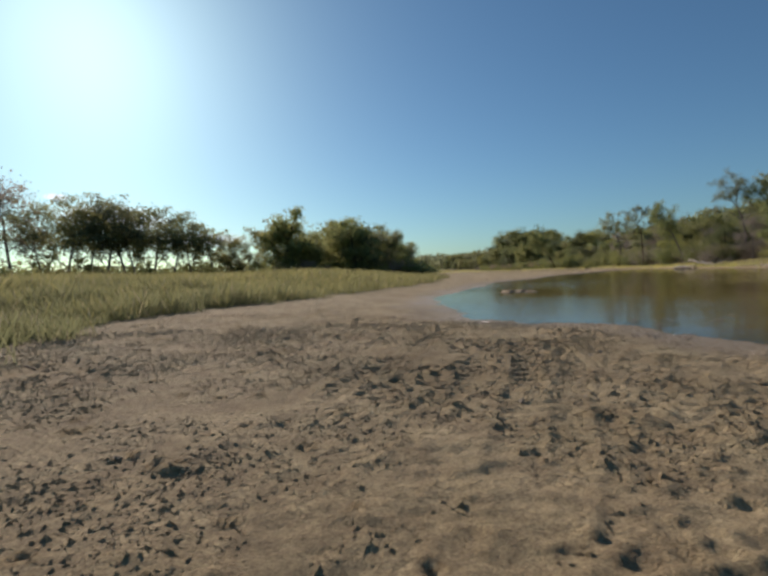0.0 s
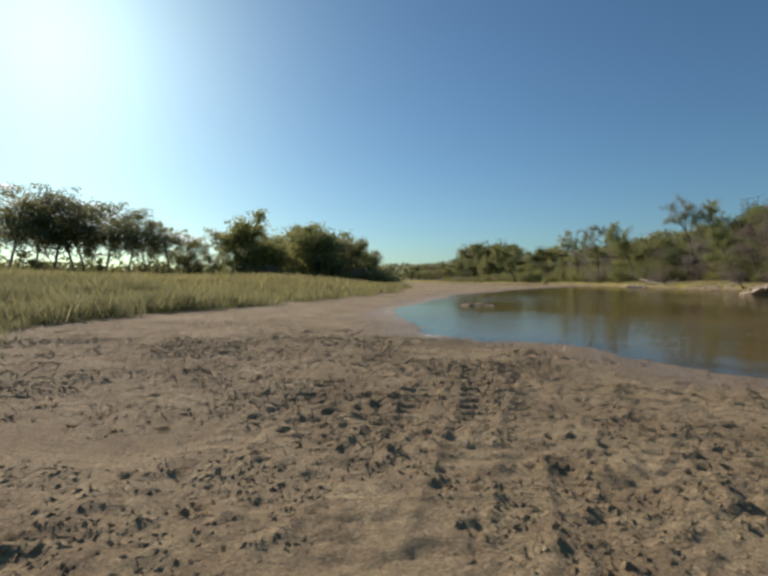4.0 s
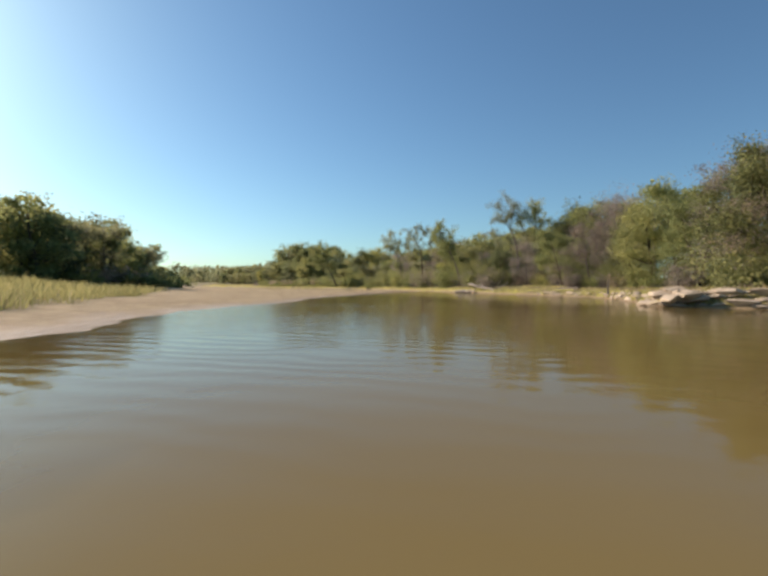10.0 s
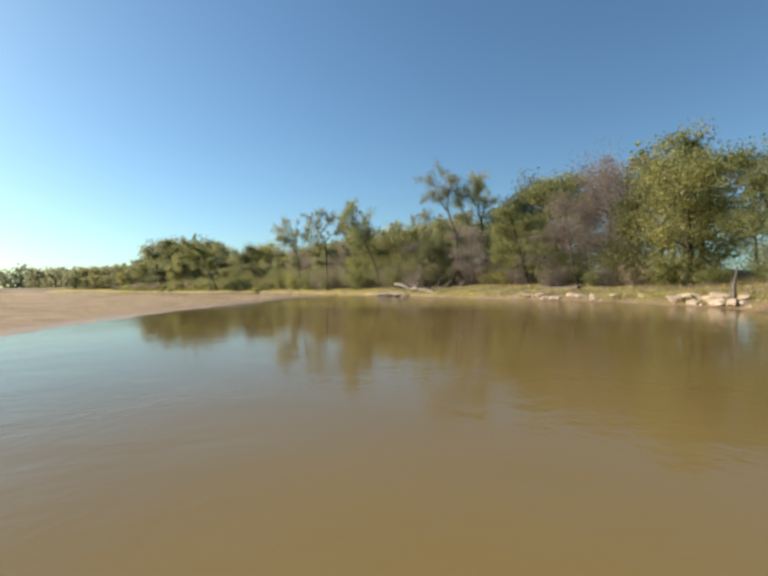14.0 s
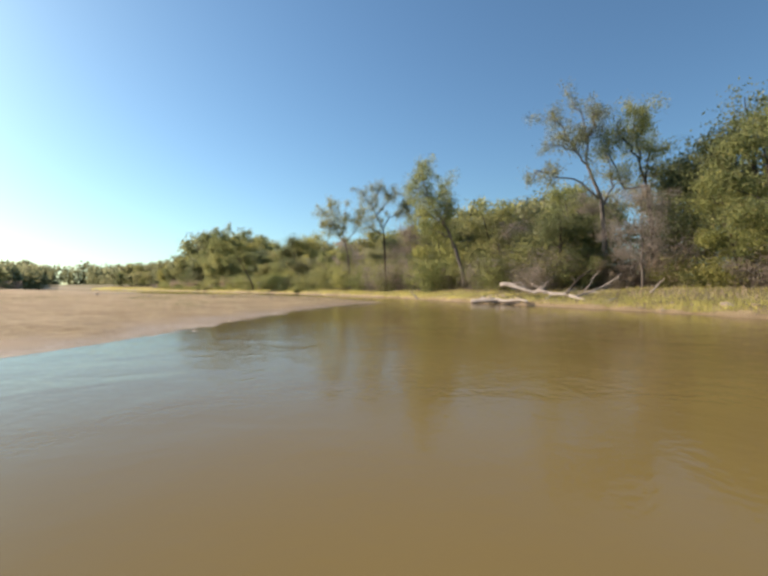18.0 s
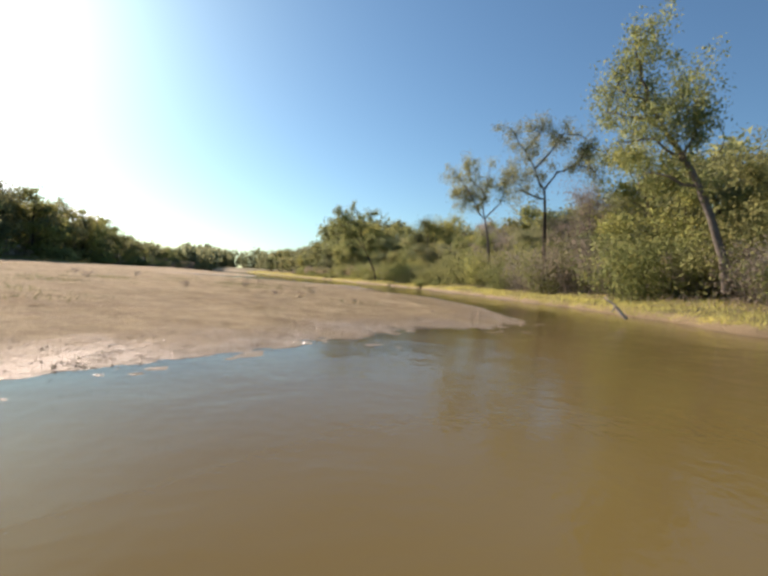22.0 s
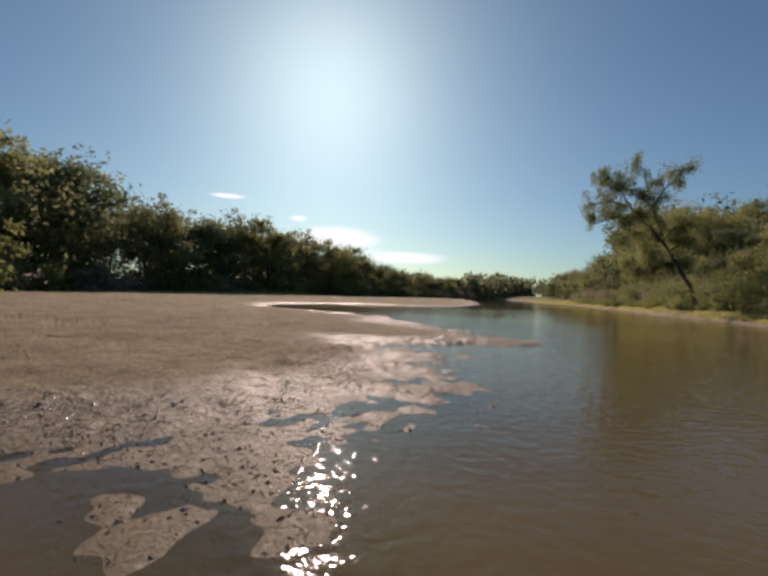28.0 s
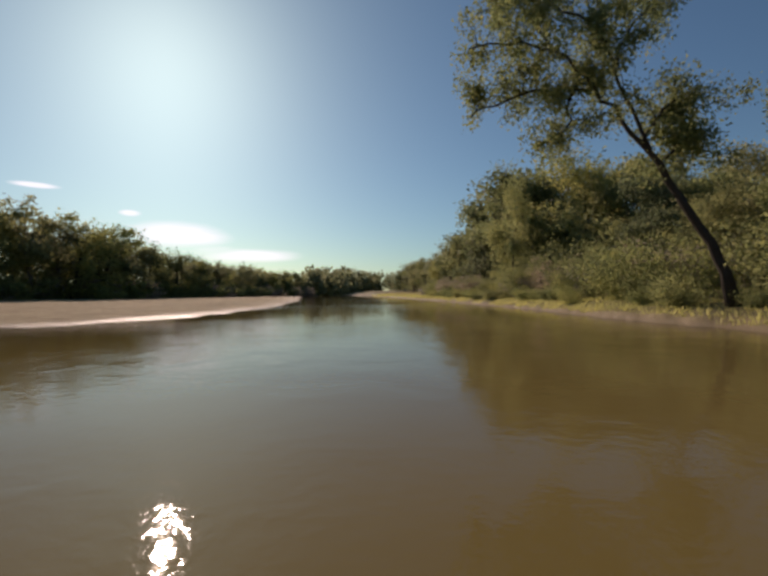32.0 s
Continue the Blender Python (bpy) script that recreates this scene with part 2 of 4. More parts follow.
def water_material():
    """Silty olive-brown river water: the bed shows where it is shallow, the sky and the trees are mirrored."""
    k = Mat("river_water")
    co = k.coords()
    deep = k.attr("depth")
    rip = k.noise(0.9, 3.0, 0.5, co, 0.6)
    small = k.noise(8.0, 3.0, 0.55, co)
    calm = k.ramp(k.noise(0.07, 2.0, 0.5, co), (0.40, (0.25, 0.25, 0.25)), (0.62, (1, 1, 1)))
    riffle = k.math("MULTIPLY", k.attr("riffle"), 0.6)
    h = k.math("ADD", k.math("MULTIPLY", rip, 1.0), k.math("MULTIPLY", small, 0.3))
    h = k.math("ADD", k.math("MULTIPLY", h, calm), k.math("MULTIPLY", k.noise(8.5, 2.0, 0.5, co, 0.5), riffle))
    wave = k.n("TexWave", Scale=0.75, Distortion=7.0, Detail=2.0, bands_direction="DIAGONAL")
    wave.inputs["Detail Scale"].default_value = 0.6
    k.link(co, wave.inputs["Vector"])
    h = k.math("ADD", h, k.math("MULTIPLY", wave.outputs["Fac"], k.math("MULTIPLY", k.attr("swell"), 0.24)))
    nrm = k.bump(h, 0.35, 0.06)
    tone = k.ramp(k.noise(0.12, 3.0, 0.5, co), (0.3, (0.178, 0.130, 0.042)), (0.7, (0.216, 0.160, 0.054)))
    tone = k.mix(1.0, tone, k.ramp(deep, (0.2, (1.5, 1.32, 1.35)), (0.85, (1.0, 1.0, 1.0))), "MULTIPLY")
    silt = k.t.nodes.new("ShaderNodeBsdfDiffuse")
    k.link(tone, silt.inputs[0])
    clear = k.n("BsdfTransparent")
    clear.inputs[0].default_value = (0.95, 0.80, 0.58, 1)
    body = k.t.nodes.new("ShaderNodeMixShader")
    k.link(k.math("MULTIPLY", deep, 1.0, True), body.inputs[0])
    k.link(clear.outputs[0], body.inputs[1])
    k.link(silt.outputs[0], body.inputs[2])
    gloss = k.n("BsdfGlossy", Roughness=0.03)
    k.link(nrm, gloss.inputs["Normal"])
    fres = k.n("Fresnel", IOR=1.33)
    k.link(nrm, fres.inputs["Normal"])
    top = k.t.nodes.new("ShaderNodeMixShader")
    k.link(fres.outputs[0], top.inputs[0])
    k.link(body.outputs[0], top.inputs[1])
    k.link(gloss.outputs[0], top.inputs[2])
    k.link(top.outputs[0], k.out.inputs[0])
    return k.m


def wet_mud_material():
    """Dark glistening mud of the clods at the water's edge."""
    k = Mat("wet_mud")
    n = k.noise(9.0, 5.0, 0.65)
    return k.principled(k.ramp(n, (0.3, (0.27, 0.19, 0.11)), (0.7, (0.42, 0.32, 0.20))), 0.14, k.bump(k.noise(60.0, 3.0), 0.5, 0.01), 0.6)


SAND, WATER, WET_MUD = ground_material(), water_material(), wet_mud_material()

# ---- the plan of the river ----
SHORE = np.array([(24, -60), (16, -14), (12, -4), (8.6, 3.6), (7.0, 5.0), (6.9, 6.9), (6.6, 8.2), (5.4, 8.9), (4.6, 10.6), (4.6, 13), (5.0, 16.5), (5.9, 20.2), (6.8, 22.7), (8.5, 25.6),
                  (12.4, 32.2), (15.5, 39.5), (18.5, 42.8), (22.2, 46.2), (25.6, 50), (28.2, 54.5), (32.5, 59.6), (37.3, 64.6), (41.4, 68.2), (45.4, 72.6), (48.4, 75.0), (50.4, 77.0), (52.6, 78.8),
                  (55.0, 80.6), (57.0, 82.3), (59.5, 83.0), (61.6, 84.2), (62.6, 86.2), (63.8, 89.3), (64.9, 92.0), (65.9, 96.2), (66.5, 99.4), (66.7, 102.5), (66.3, 104.6), (64.6, 106.6), (63.8, 108.2),
                  (63.6, 110.2), (64.3, 111.6), (65.4, 112.2), (66.6, 111.5), (66.5, 112.4), (66.1, 114.0), (66.9, 114.4), (66.3, 115.8), (66.5, 118.0), (64.7, 119.1), (66.5, 120.7), (67.4, 121.0),
                  (67.8, 121.8), (67.2, 123.0), (66.0, 124.4), (64.6, 125.6), (63.0, 127.8),
                  (61.0, 131.4), (56.0, 134.4), (50, 138), (46.5, 146), (50, 153.5), (57.5, 156.2), (60, 161), (60.8, 170), (60.5, 182), (58, 205), (50, 255), (38, 330), (22, 430), (-20, 700)], float)
BANK = np.array([(34, -60), (36, -12), (38, 5), (40, 18), (43, 26), (41.4, 30.5), (40.4, 32.8), (43.5, 35), (47.5, 37.8), (53, 42.2), (57.5, 47.5), (60, 55), (62.5, 61), (64.5, 66), (66, 70.5), (67.3, 76), (69, 82),
                 (71.5, 89), (74.5, 99), (77.3, 114), (80, 130), (81, 145), (80.5, 152), (80, 160), (79.5, 175), (78.5, 200), (75, 240), (68, 300), (58, 370), (42, 450), (0, 700)], float)


def vnoise(x, y, cell, seed=0):
    """Smooth value noise from -1 to 1 over points."""
    x, y = np.asarray(x) / cell, np.asarray(y) / cell
    xi, yi = np.floor(x).astype(np.int64), np.floor(y).astype(np.int64)
    fx, fy = x - xi, y - yi
    fx, fy = fx * fx * (3 - 2 * fx), fy * fy * (3 - 2 * fy)

    def h(a, b):
        v = (a * 374761393 + b * 668265263 + seed * 974711) & 0x7FFFFFFF
        v = ((v ^ (v >> 13)) * 1274126177) & 0x7FFFFFFF
        return ((v ^ (v >> 16)) & 0xFFFF) / 32767.5 - 1
    top = h(xi, yi) * (1 - fx) + h(xi + 1, yi) * fx
    low = h(xi, yi + 1) * (1 - fx) + h(xi + 1, yi + 1) * fx
    return top * (1 - fy) + low * fy


def side(px, py, line):
    """Distance to a line of points that runs up the map, positive on its left."""
    best, left = np.full(px.shape, 1e9), np.zeros(px.shape, bool)
    y = np.clip(py, line[0][1] + 0.01, line[-1][1] - 0.01)
    for (ax, ay), (bx, by) in zip(line[:-1], line[1:]):
        dx, dy = bx - ax, by - ay
        u = np.clip(((px - ax) * dx + (py - ay) * dy) / (dx * dx + dy * dy), 0, 1)
        ex, ey = px - ax - u * dx, py - ay - u * dy
        best = np.minimum(best, ex * ex + ey * ey)
        if dy:
            left ^= ((ay > y) != (by > y)) & (px < ax + (y - ay) * dx / dy)
    return np.sqrt(best) * np.where(left, 1.0, -1.0)


def step(a, b, v):
    u = np.clip((v - a) / (b - a), 0, 1)
    return u * u * (3 - 2 * u)


ISLETS = [(10.7, 22.9, 0.80, 0.30), (11.2, 22.8, 0.65, 0.26), (11.5, 22.2, 0.40, 0.26)]


# how far behind the shore the grass begins, by y
MEADOW_EDGE = ([8, 12, 20, 34, 41, 47, 56, 66, 84, 100, 140, 175], [9, 8, 4.2, 3.6, 4.0, 6.0, 11, 14, 24, 38, 38, 30])


def relief(x, y):
    """Height of the ground, and the distances to the sandbar's shore and to the wooded bank (positive on land)."""
    wob = (0.38 * vnoise(x, y, 2.1, 3) + 0.24 * vnoise(x, y, 0.75, 4) + 0.10 * vnoise(x, y, 0.3, 12)) * (1 - 0.7 * step(78, 86, y) * (1 - step(108, 114, y)))
    dl = side(x, y, SHORE) + wob
    dr = -side(x, y, BANK) + 0.6 * vnoise(x, y, 3.0, 5) + 0.25 * vnoise(x, y, 0.9, 6)
    left = 0.30 * (1 - np.exp(-np.maximum(dl, 0) / 5.0)) + 0.55 * step(18, 60, dl)
    left += np.where(dl > 1, 0.05 * vnoise(x, y, 4.0, 7) * step(1, 5, dl), 0)
    right = 0.35 * (1 - np.exp(-np.maximum(dr, 0) / 0.5)) + 0.10 * np.clip(dr, 0, 12) + 1.2 * step(9, 34, dr)
    right += 0.12 * vnoise(x, y, 2.5, 8) * step(0.5, 3, dr)
    bed = -np.minimum(0.6, np.minimum(0.028 * np.maximum(-dl, 0), 0.14 * np.maximum(-dr, 0)))
    # the grassy flat rises towards the woods
    left += (0.95 + 0.25 * vnoise(x, y, 9.0, 18)) * step(1.5, 13, dl - np.interp(y, *MEADOW_EDGE)) * (1 - step(80, 100, y))
    # the low tip of the spit, with shallow pools
    tip = step(111, 116, y) * (1 - step(126, 132, y)) * (1 - step(6, 10, dl))
    left = left * (1 - 0.6 * tip) + tip * (0.018 + 0.030 * vnoise(x * 0.6, y, 0.9, 16) + 0.016 * vnoise(x, y, 0.3, 17))
    z = np.where(dl > 0, left, np.where(dr > 0, right, bed))
    # trodden margin: low hummocks and puddles along the sandbar's edge
    margin = step(-3.2, -0.4, dl) * (1 - step(0.5, 2.6, dl)) * (0.12 * (1 - step(14, 20, y)) + 0.75 * step(64, 72, y) * (1 - step(82, 88, y)) + 0.2 * step(82, 88, y) + 0.7 * step(106, 114, y))
    z = z + margin * (0.012 * vnoise(x, y, 0.9, 13) + 0.022 * vnoise(x, y, 0.33, 14) + 0.026 * vnoise(x, y, 0.15, 15))
    for ix, iy, r, tall in ISLETS:
        q = np.hypot(x - ix, (y - iy) * 1.5) / r + 0.45 * vnoise(x, y, 0.4, 9)
        z = np.maximum(z, np.where(q < 1.6, tall * 0.42 * (1 - step(0.45, 1.15, q)) - 0.05 + (0.05 * vnoise(x, y, 0.3, 10) + 0.035 * vnoise(x, y, 0.13, 11)) * (q < 1.2), z))
    return z, dl, dr


def ground_at(x, y):
    z, _, _ = relief(np.array([float(x)]), np.array([float(y)]))
    return float(z[0])

# ---- ground and water ----
TURN = radians(25.4)
AHEAD, ACROSS = np.array([math.sin(TURN), math.cos(TURN)]), np.array([math.cos(TURN), -math.sin(TURN)])
BEND = np.array([(-40, 1.0), (0, 0.8), (5, 0.3), (9, 0.2), (17, 1.9), (30, 3.5), (45, 7), (60, 10), (75, 14), (87, 16.5), (96, 18.5), (106, 19.2), (116, 17.4), (126, 15), (140, 9), (158, 0.5), (260, 0)])


def sheet(name, s, d, material):
    """A grid that follows the river's course: s along it, d across it."""
    bend = np.interp(s, BEND[:, 0], BEND[:, 1])
    S, D = np.meshgrid(s, d, indexing="ij")
    D2 = D + bend[:, None]
    x = S * AHEAD[0] + D2 * ACROSS[0]
    y = S * AHEAD[1] + D2 * ACROSS[1]
    n, m = S.shape
    idx = np.arange(n * m).reshape(n, m)
    quads = np.stack([idx[:-1, :-1], idx[:-1, 1:], idx[1:, 1:], idx[1:, :-1]], -1).reshape(-1, 4)
    me = bpy.data.meshes.new(name)
    ob = new(name, me)
    me.materials.append(material)
    return ob, x.ravel(), y.ravel(), quads


def fill(ob, x, y, z, quads, **attrs):
    me = ob.data
    me.vertices.add(len(x))
    me.vertices.foreach_set("co", np.stack([x, y, z], 1).astype(np.float32).ravel())
    me.loops.add(quads.size)
    me.loops.foreach_set("vertex_index", quads.astype(np.int32).ravel())
    me.polygons.add(len(quads))
    me.polygons.foreach_set("loop_start", np.arange(0, quads.size, quads.shape[1], dtype=np.int32))
    me.polygons.foreach_set("use_smooth", np.ones(len(quads), bool))
    for key, value in attrs.items():
        me.attributes.new(key, "FLOAT", "POINT").data.foreach_set("value", value.astype(np.float32))
    me.update(calc_edges=True)


def growing(start, first, factor, end):
    out, v, h = [], start, first
    while v < end:
        h *= factor
        v += h
        out.append(v)
    return np.array(out)


def meadow(x, y, dl):
    """How much grass stands on the sandbar's land side, from 0 to 1."""
    edge = np.interp(y, *MEADOW_EDGE)
    edge = edge + 1.6 * vnoise(x, y, 3.0, 21) + 0.8 * vnoise(x, y, 1.1, 22)
    return step(0, 3.5, dl - edge)


s_lines = np.concatenate([-growing(-0.5, 0.12, 1.13, 1500)[::-1], np.arange(0.5, 5.0, 0.024), np.arange(5.0, 7.0, 0.036), np.arange(7.0, 11, 0.055), np.arange(11, 22.4, 0.45), np.arange(22.4, 26, 0.08), np.arange(26, 80, 0.7), np.arange(80, 96, 0.15), np.arange(96, 121, 0.066), np.arange(121, 127, 0.09), np.arange(127, 143, 0.085), np.arange(143, 175, 0.6), growing(175, 0.6, 1.08, 2600)])
d_lines = np.concatenate([-growing(11.0, 0.09, 1.1, 1800)[::-1], np.arange(-11, -5, 0.085), np.arange(-5, -2.4, 0.044), np.arange(-2.4, 2.4, 0.03), np.arange(2.4, 5, 0.044), np.arange(5.0, 9.0, 0.09), growing(9.0, 0.09, 1.11, 1800)])
ground, gx, gy, gq = sheet("ground", s_lines, d_lines, SAND)
gz, gdl, gdr = relief(gx, gy)


def churn(x, y, z, dl):
    """Trodden sand: clods, hoof prints and the ribbed prints of tyres."""
    land = step(0.35, 1.8, dl)
    near = ((x > -8) & (x < 12) & (y > -1) & (y < 16)) | ((x > 36) & (x < 72) & (y > 62) & (y < 122))
    k = np.nonzero(near & (dl > 0.05))[0]
    px, py = x[k], y[k]
    rough = np.clip(0.6 + 0.6 * vnoise(px, py, 1.7, 31), 0.1, 1.0)
    h = 0.014 * vnoise(px, py, 0.45, 32) + rough * (0.009 * vnoise(px, py, 0.21, 33) + 0.016 * vnoise(px, py, 0.09, 34))
    h += 0.024 * np.maximum(vnoise(px, py, 0.15, 35) - 0.22, 0) * rough * 2
    rng = np.random.RandomState(5)
    spots = [(rng.uniform(-6, 7), rng.uniform(0.0, 12), 0.030) for _ in range(420)]
    spots += [(rng.uniform(52, 68), rng.uniform(79, 116), 0.029) for _ in range(3600)]
    spots += [(rng.uniform(36, 54), rng.uniform(62, 82), 0.05) for _ in range(1500)]
    for cx, cy, r in spots:
        r = r * rng.uniform(0.7, 1.5)
        near_spot = np.nonzero((np.abs(px - cx) < 3 * r) & (np.abs(py - cy) < 3 * r))[0]
        if len(near_spot) == 0:
            continue
        q = np.hypot(px[near_spot] - cx, (py[near_spot] - cy) * rng.uniform(0.75, 1.1)) / r + 0.45 * vnoise(px[near_spot], py[near_spot], 0.06, 42)
        h[near_spot] += -0.024 * np.exp(-np.maximum(q, 0) ** 3) * rng.uniform(0.5, 1.2) + 0.018 * np.exp(-((q - 1.5) / 0.4) ** 2)
    for line in TRACKS:
        line = np.array(line, float)
        best, along, lat = np.full(px.shape, 1e9), np.zeros(px.shape), np.zeros(px.shape)
        run = 0.0
        for (ax, ay), (bx, by) in zip(line[:-1], line[1:]):
            dx, dy = bx - ax, by - ay
            ln = math.hypot(dx, dy)
            u = ((px - ax) * dx + (py - ay) * dy) / (ln * ln)
            cu = np.clip(u, 0, 1)
            dd = np.hypot(px - ax - cu * dx, py - ay - cu * dy)
            sg = (dx * (py - ay) - dy * (px - ax)) / ln
            hit = dd < best
            best, along, lat = np.where(hit, dd, best), np.where(hit, run + cu * ln, along), np.where(hit, sg, lat)
            run += ln
        band = 1 - step(0.12, 0.17, np.abs(lat) + 0.03 * vnoise(px, py, 0.4, 36))
        band *= (best < 0.3) * (0.55 + 0.45 * step(-0.3, 0.3, vnoise(px, py, 1.3, 37)))
        lug = np.sin((along + np.abs(lat) * 0.35) * 2 * math.pi / 0.21)
        h = h * (1 - 0.6 * band) + band * (-0.008 + np.where(py > 60, 0.022, 0.012) * np.clip(lug * 1.6, -1, 1))
        h += 0.010 * np.exp(-((np.abs(lat) - 0.19) / 0.035) ** 2) * (best < 0.4)
    h += rough * 0.036 * np.maximum(vnoise(px, py, 0.065, 40) - 0.05, 0) * step(-0.7, 0.3, vnoise(px, py, 0.6, 41))
    h += rough * 0.020 * (0.32 - np.abs(vnoise(px, py, 0.17, 38))) * step(-0.5, 0.3, vnoise(px, py, 0.9, 39))
    h = np.maximum(h * np.where(py > 60, 0.9, 1.0), -0.055)
    z[k] += np.where(dl[k] < 1.2, np.maximum(h, -0.01), h) * land[k]
    return z


TRACKS = [[(1.7, 0.9), (2.1, 1.5), (2.6, 2.4), (3.5, 3.8), (4.3, 6.1)],
          [(0.5, 1.4), (0.8, 1.7), (1.3, 2.3), (2.1, 3.4), (3.2, 5.6)],
          [(-0.1, 1.6), (0.3, 2.2), (0.8, 3.4), (2.3, 6.0), (4.3, 10.2)],
          [(1.7, 1.3), (2.1, 2.1), (2.7, 3.3), (3.9, 6.2)],
          [(64.2, 94.1), (64.4, 94.7), (64.8, 96.3), (65.8, 100.7), (67.3, 109.1)],
          [(64.9, 94.3), (65.1, 94.9), (65.3, 95.9), (65.8, 97.7)],
          [(61.8, 86.0), (62.5, 87.8), (64.8, 94.4)],
          [(61.4, 85.9), (62.0, 87.8), (63.9, 92.9), (66.6, 100.5)],
          [(60.1, 86.0), (60.4, 87.7), (61.3, 89.6), (63.1, 93.5)]]
gz = churn(gx, gy, gz, gdl)
grassy = np.where(gdl > 0, meadow(gx, gy, gdl), np.where(gdr > 0, step(0.25, 1.0, gdr), 0))
wetness = np.where(gdl > 0, 1 - step(0.1, 2.4, gdl - 0.2 * step(111, 116, gy) * (1 - step(126, 132, gy)) + 0.7 * vnoise(gx, gy, 1.5, 23) + 0.3 * vnoise(gx, gy, 0.5, 24)), np.where(gdr > 0, 1 - step(0.0, 0.5, gdr), np.where(gz > 0.03, 0.6, 1.0)))
fill(ground, gx, gy, gz, gq, wet=wetness, grass=grassy)
tagged(ground, "tan trodden river sand with tyre ruts and hoof prints, grassy further off", "ground", kind="structure")

water, wx, wy, wq = sheet("water", np.concatenate([np.arange(-60, 0, 2.0), np.arange(0, 180, 1.0), np.arange(180, 760, 6.0)]), np.concatenate([np.arange(-160, -20, 5.0), np.arange(-20, 50, 0.8), np.arange(50, 120, 5.0)]), WATER)
wz, wdl, wdr = relief(wx, wy)
fill(water, wx, wy, 0 * wx, wq, swell=np.exp(-((wx - 15) / 7) ** 2 - ((wy - 31) / 9) ** 2), riffle=step(104, 116, wy) * (1 - step(10, 26, -wdl)) * (1 - step(128, 138, wy)), depth=1 - np.exp(-np.maximum(0.02 - wz, 0.0) / 0.07))
tagged(water, "calm silty olive-brown river mirroring sky and trees", "river", kind="structure")


# ---- helpers for plants ----
def part(name, me, material, parent, label=""):
    ob = new(name, me)
    if material and not me.materials:
        me.materials.append(material)
    ob.parent = parent
    return tagged(ob, label)


def thing(name, x, y, z, label, category, group=""):
    e = new(name)
    e.empty_display_size = 0.3
    e.matrix_basis = pose(x, y, z)
    return tagged(e, label, category, group)


def raw_mesh(name, verts, faces, smooth=True):
    me = bpy.data.meshes.new(name)
    verts, faces = np.asarray(verts, np.float32), np.asarray(faces, np.int32)
    me.vertices.add(len(verts))
    me.vertices.foreach_set("co", verts.ravel())
    me.loops.add(faces.size)
    me.loops.foreach_set("vertex_index", faces.ravel())
    me.polygons.add(len(faces))
    me.polygons.foreach_set("loop_start", np.arange(0, faces.size, faces.shape[1], dtype=np.int32))
    me.polygons.foreach_set("use_smooth", np.full(len(faces), smooth, bool))
    me.update(calc_edges=True)
    return me


def tubes(name, limbs, sides=6):
    """One mesh of tapered, closed tubes along lines of (point, radius)."""
    verts, faces = [], []
    for line in limbs:
        pts = np.array([p for p, _ in line], float)
        tan = np.gradient(pts, axis=0)
        tan /= np.linalg.norm(tan, axis=1)[:, None] + 1e-9
        ref = np.array([0.31, 0.95, 0.1])
        base = len(verts)
        for (p, r), t in zip(line, tan):
            a = np.cross(t, ref)
            a /= np.linalg.norm(a) + 1e-9
            b = np.cross(t, a)
            for i in range(sides):
                w = 2 * math.pi * i / sides
                verts.append(np.array(p) + r * (math.cos(w) * a + math.sin(w) * b))
        n = len(line)
        for j in range(n - 1):
            for i in range(sides):
                k = (i + 1) % sides
                faces.append((base + j * sides + i, base + j * sides + k, base + (j + 1) * sides + k, base + (j + 1) * sides + i))
        if sides > 3:
            top = base + (n - 1) * sides
            faces.append((base, base + 3, base + 2, base + 1))
            faces.append((top, top + 1, top + 2, top + 3))
    return raw_mesh(name, verts, faces)


def leaves(name, centres, spread, count, size, rng, flat=0.75, droop=0.0):
    """A crown of many small bent leaf sprays, scattered in uneven clumps round the twig ends."""
    centres = np.asarray(centres, float)
    pick = rng.randint(0, len(centres), count)
    weight = rng.uniform(0.35, 1.25, len(centres))[pick]
    off = np.clip(rng.normal(0, 1, (count, 3)), -1.35, 1.35) * np.array([1, 1, flat]) * spread * weight[:, None] * 0.6
    p = centres[pick] + off
    p[:, 2] -= droop * rng.uniform(0, 1, count) ** 2
    a = rng.normal(0, 1, (count, 3))
    a /= np.linalg.norm(a, axis=1)[:, None]
    b = np.cross(a, rng.normal(0, 1, (count, 3)))
    b /= np.linalg.norm(b, axis=1)[:, None]
    s = size * rng.uniform(0.55, 1.4, count)[:, None]
    v = np.stack([p - a * s, p + b * s * 0.7, p + a * s * 0.9 - b * s * 0.25], 1).reshape(-1, 3)
    return raw_mesh(name, v, np.arange(count * 3).reshape(-1, 3), False)


def branch(rng, p, way, length, radius, rise=0.1, bits=5, wander=0.25):
    """A wandering line of (point, radius) and its end direction."""
    out, p, way = [(np.array(p, float), radius)], np.array(p, float), np.array(way, float)
    for i in range(bits):
        way = way + rng.normal(0, wander, 3) + np.array([0, 0, rise])
        way /= np.linalg.norm(way)
        p = p + way * length / bits
        out.append((p, radius * (1 - 0.72 * (i + 1) / bits)))
    return out, way


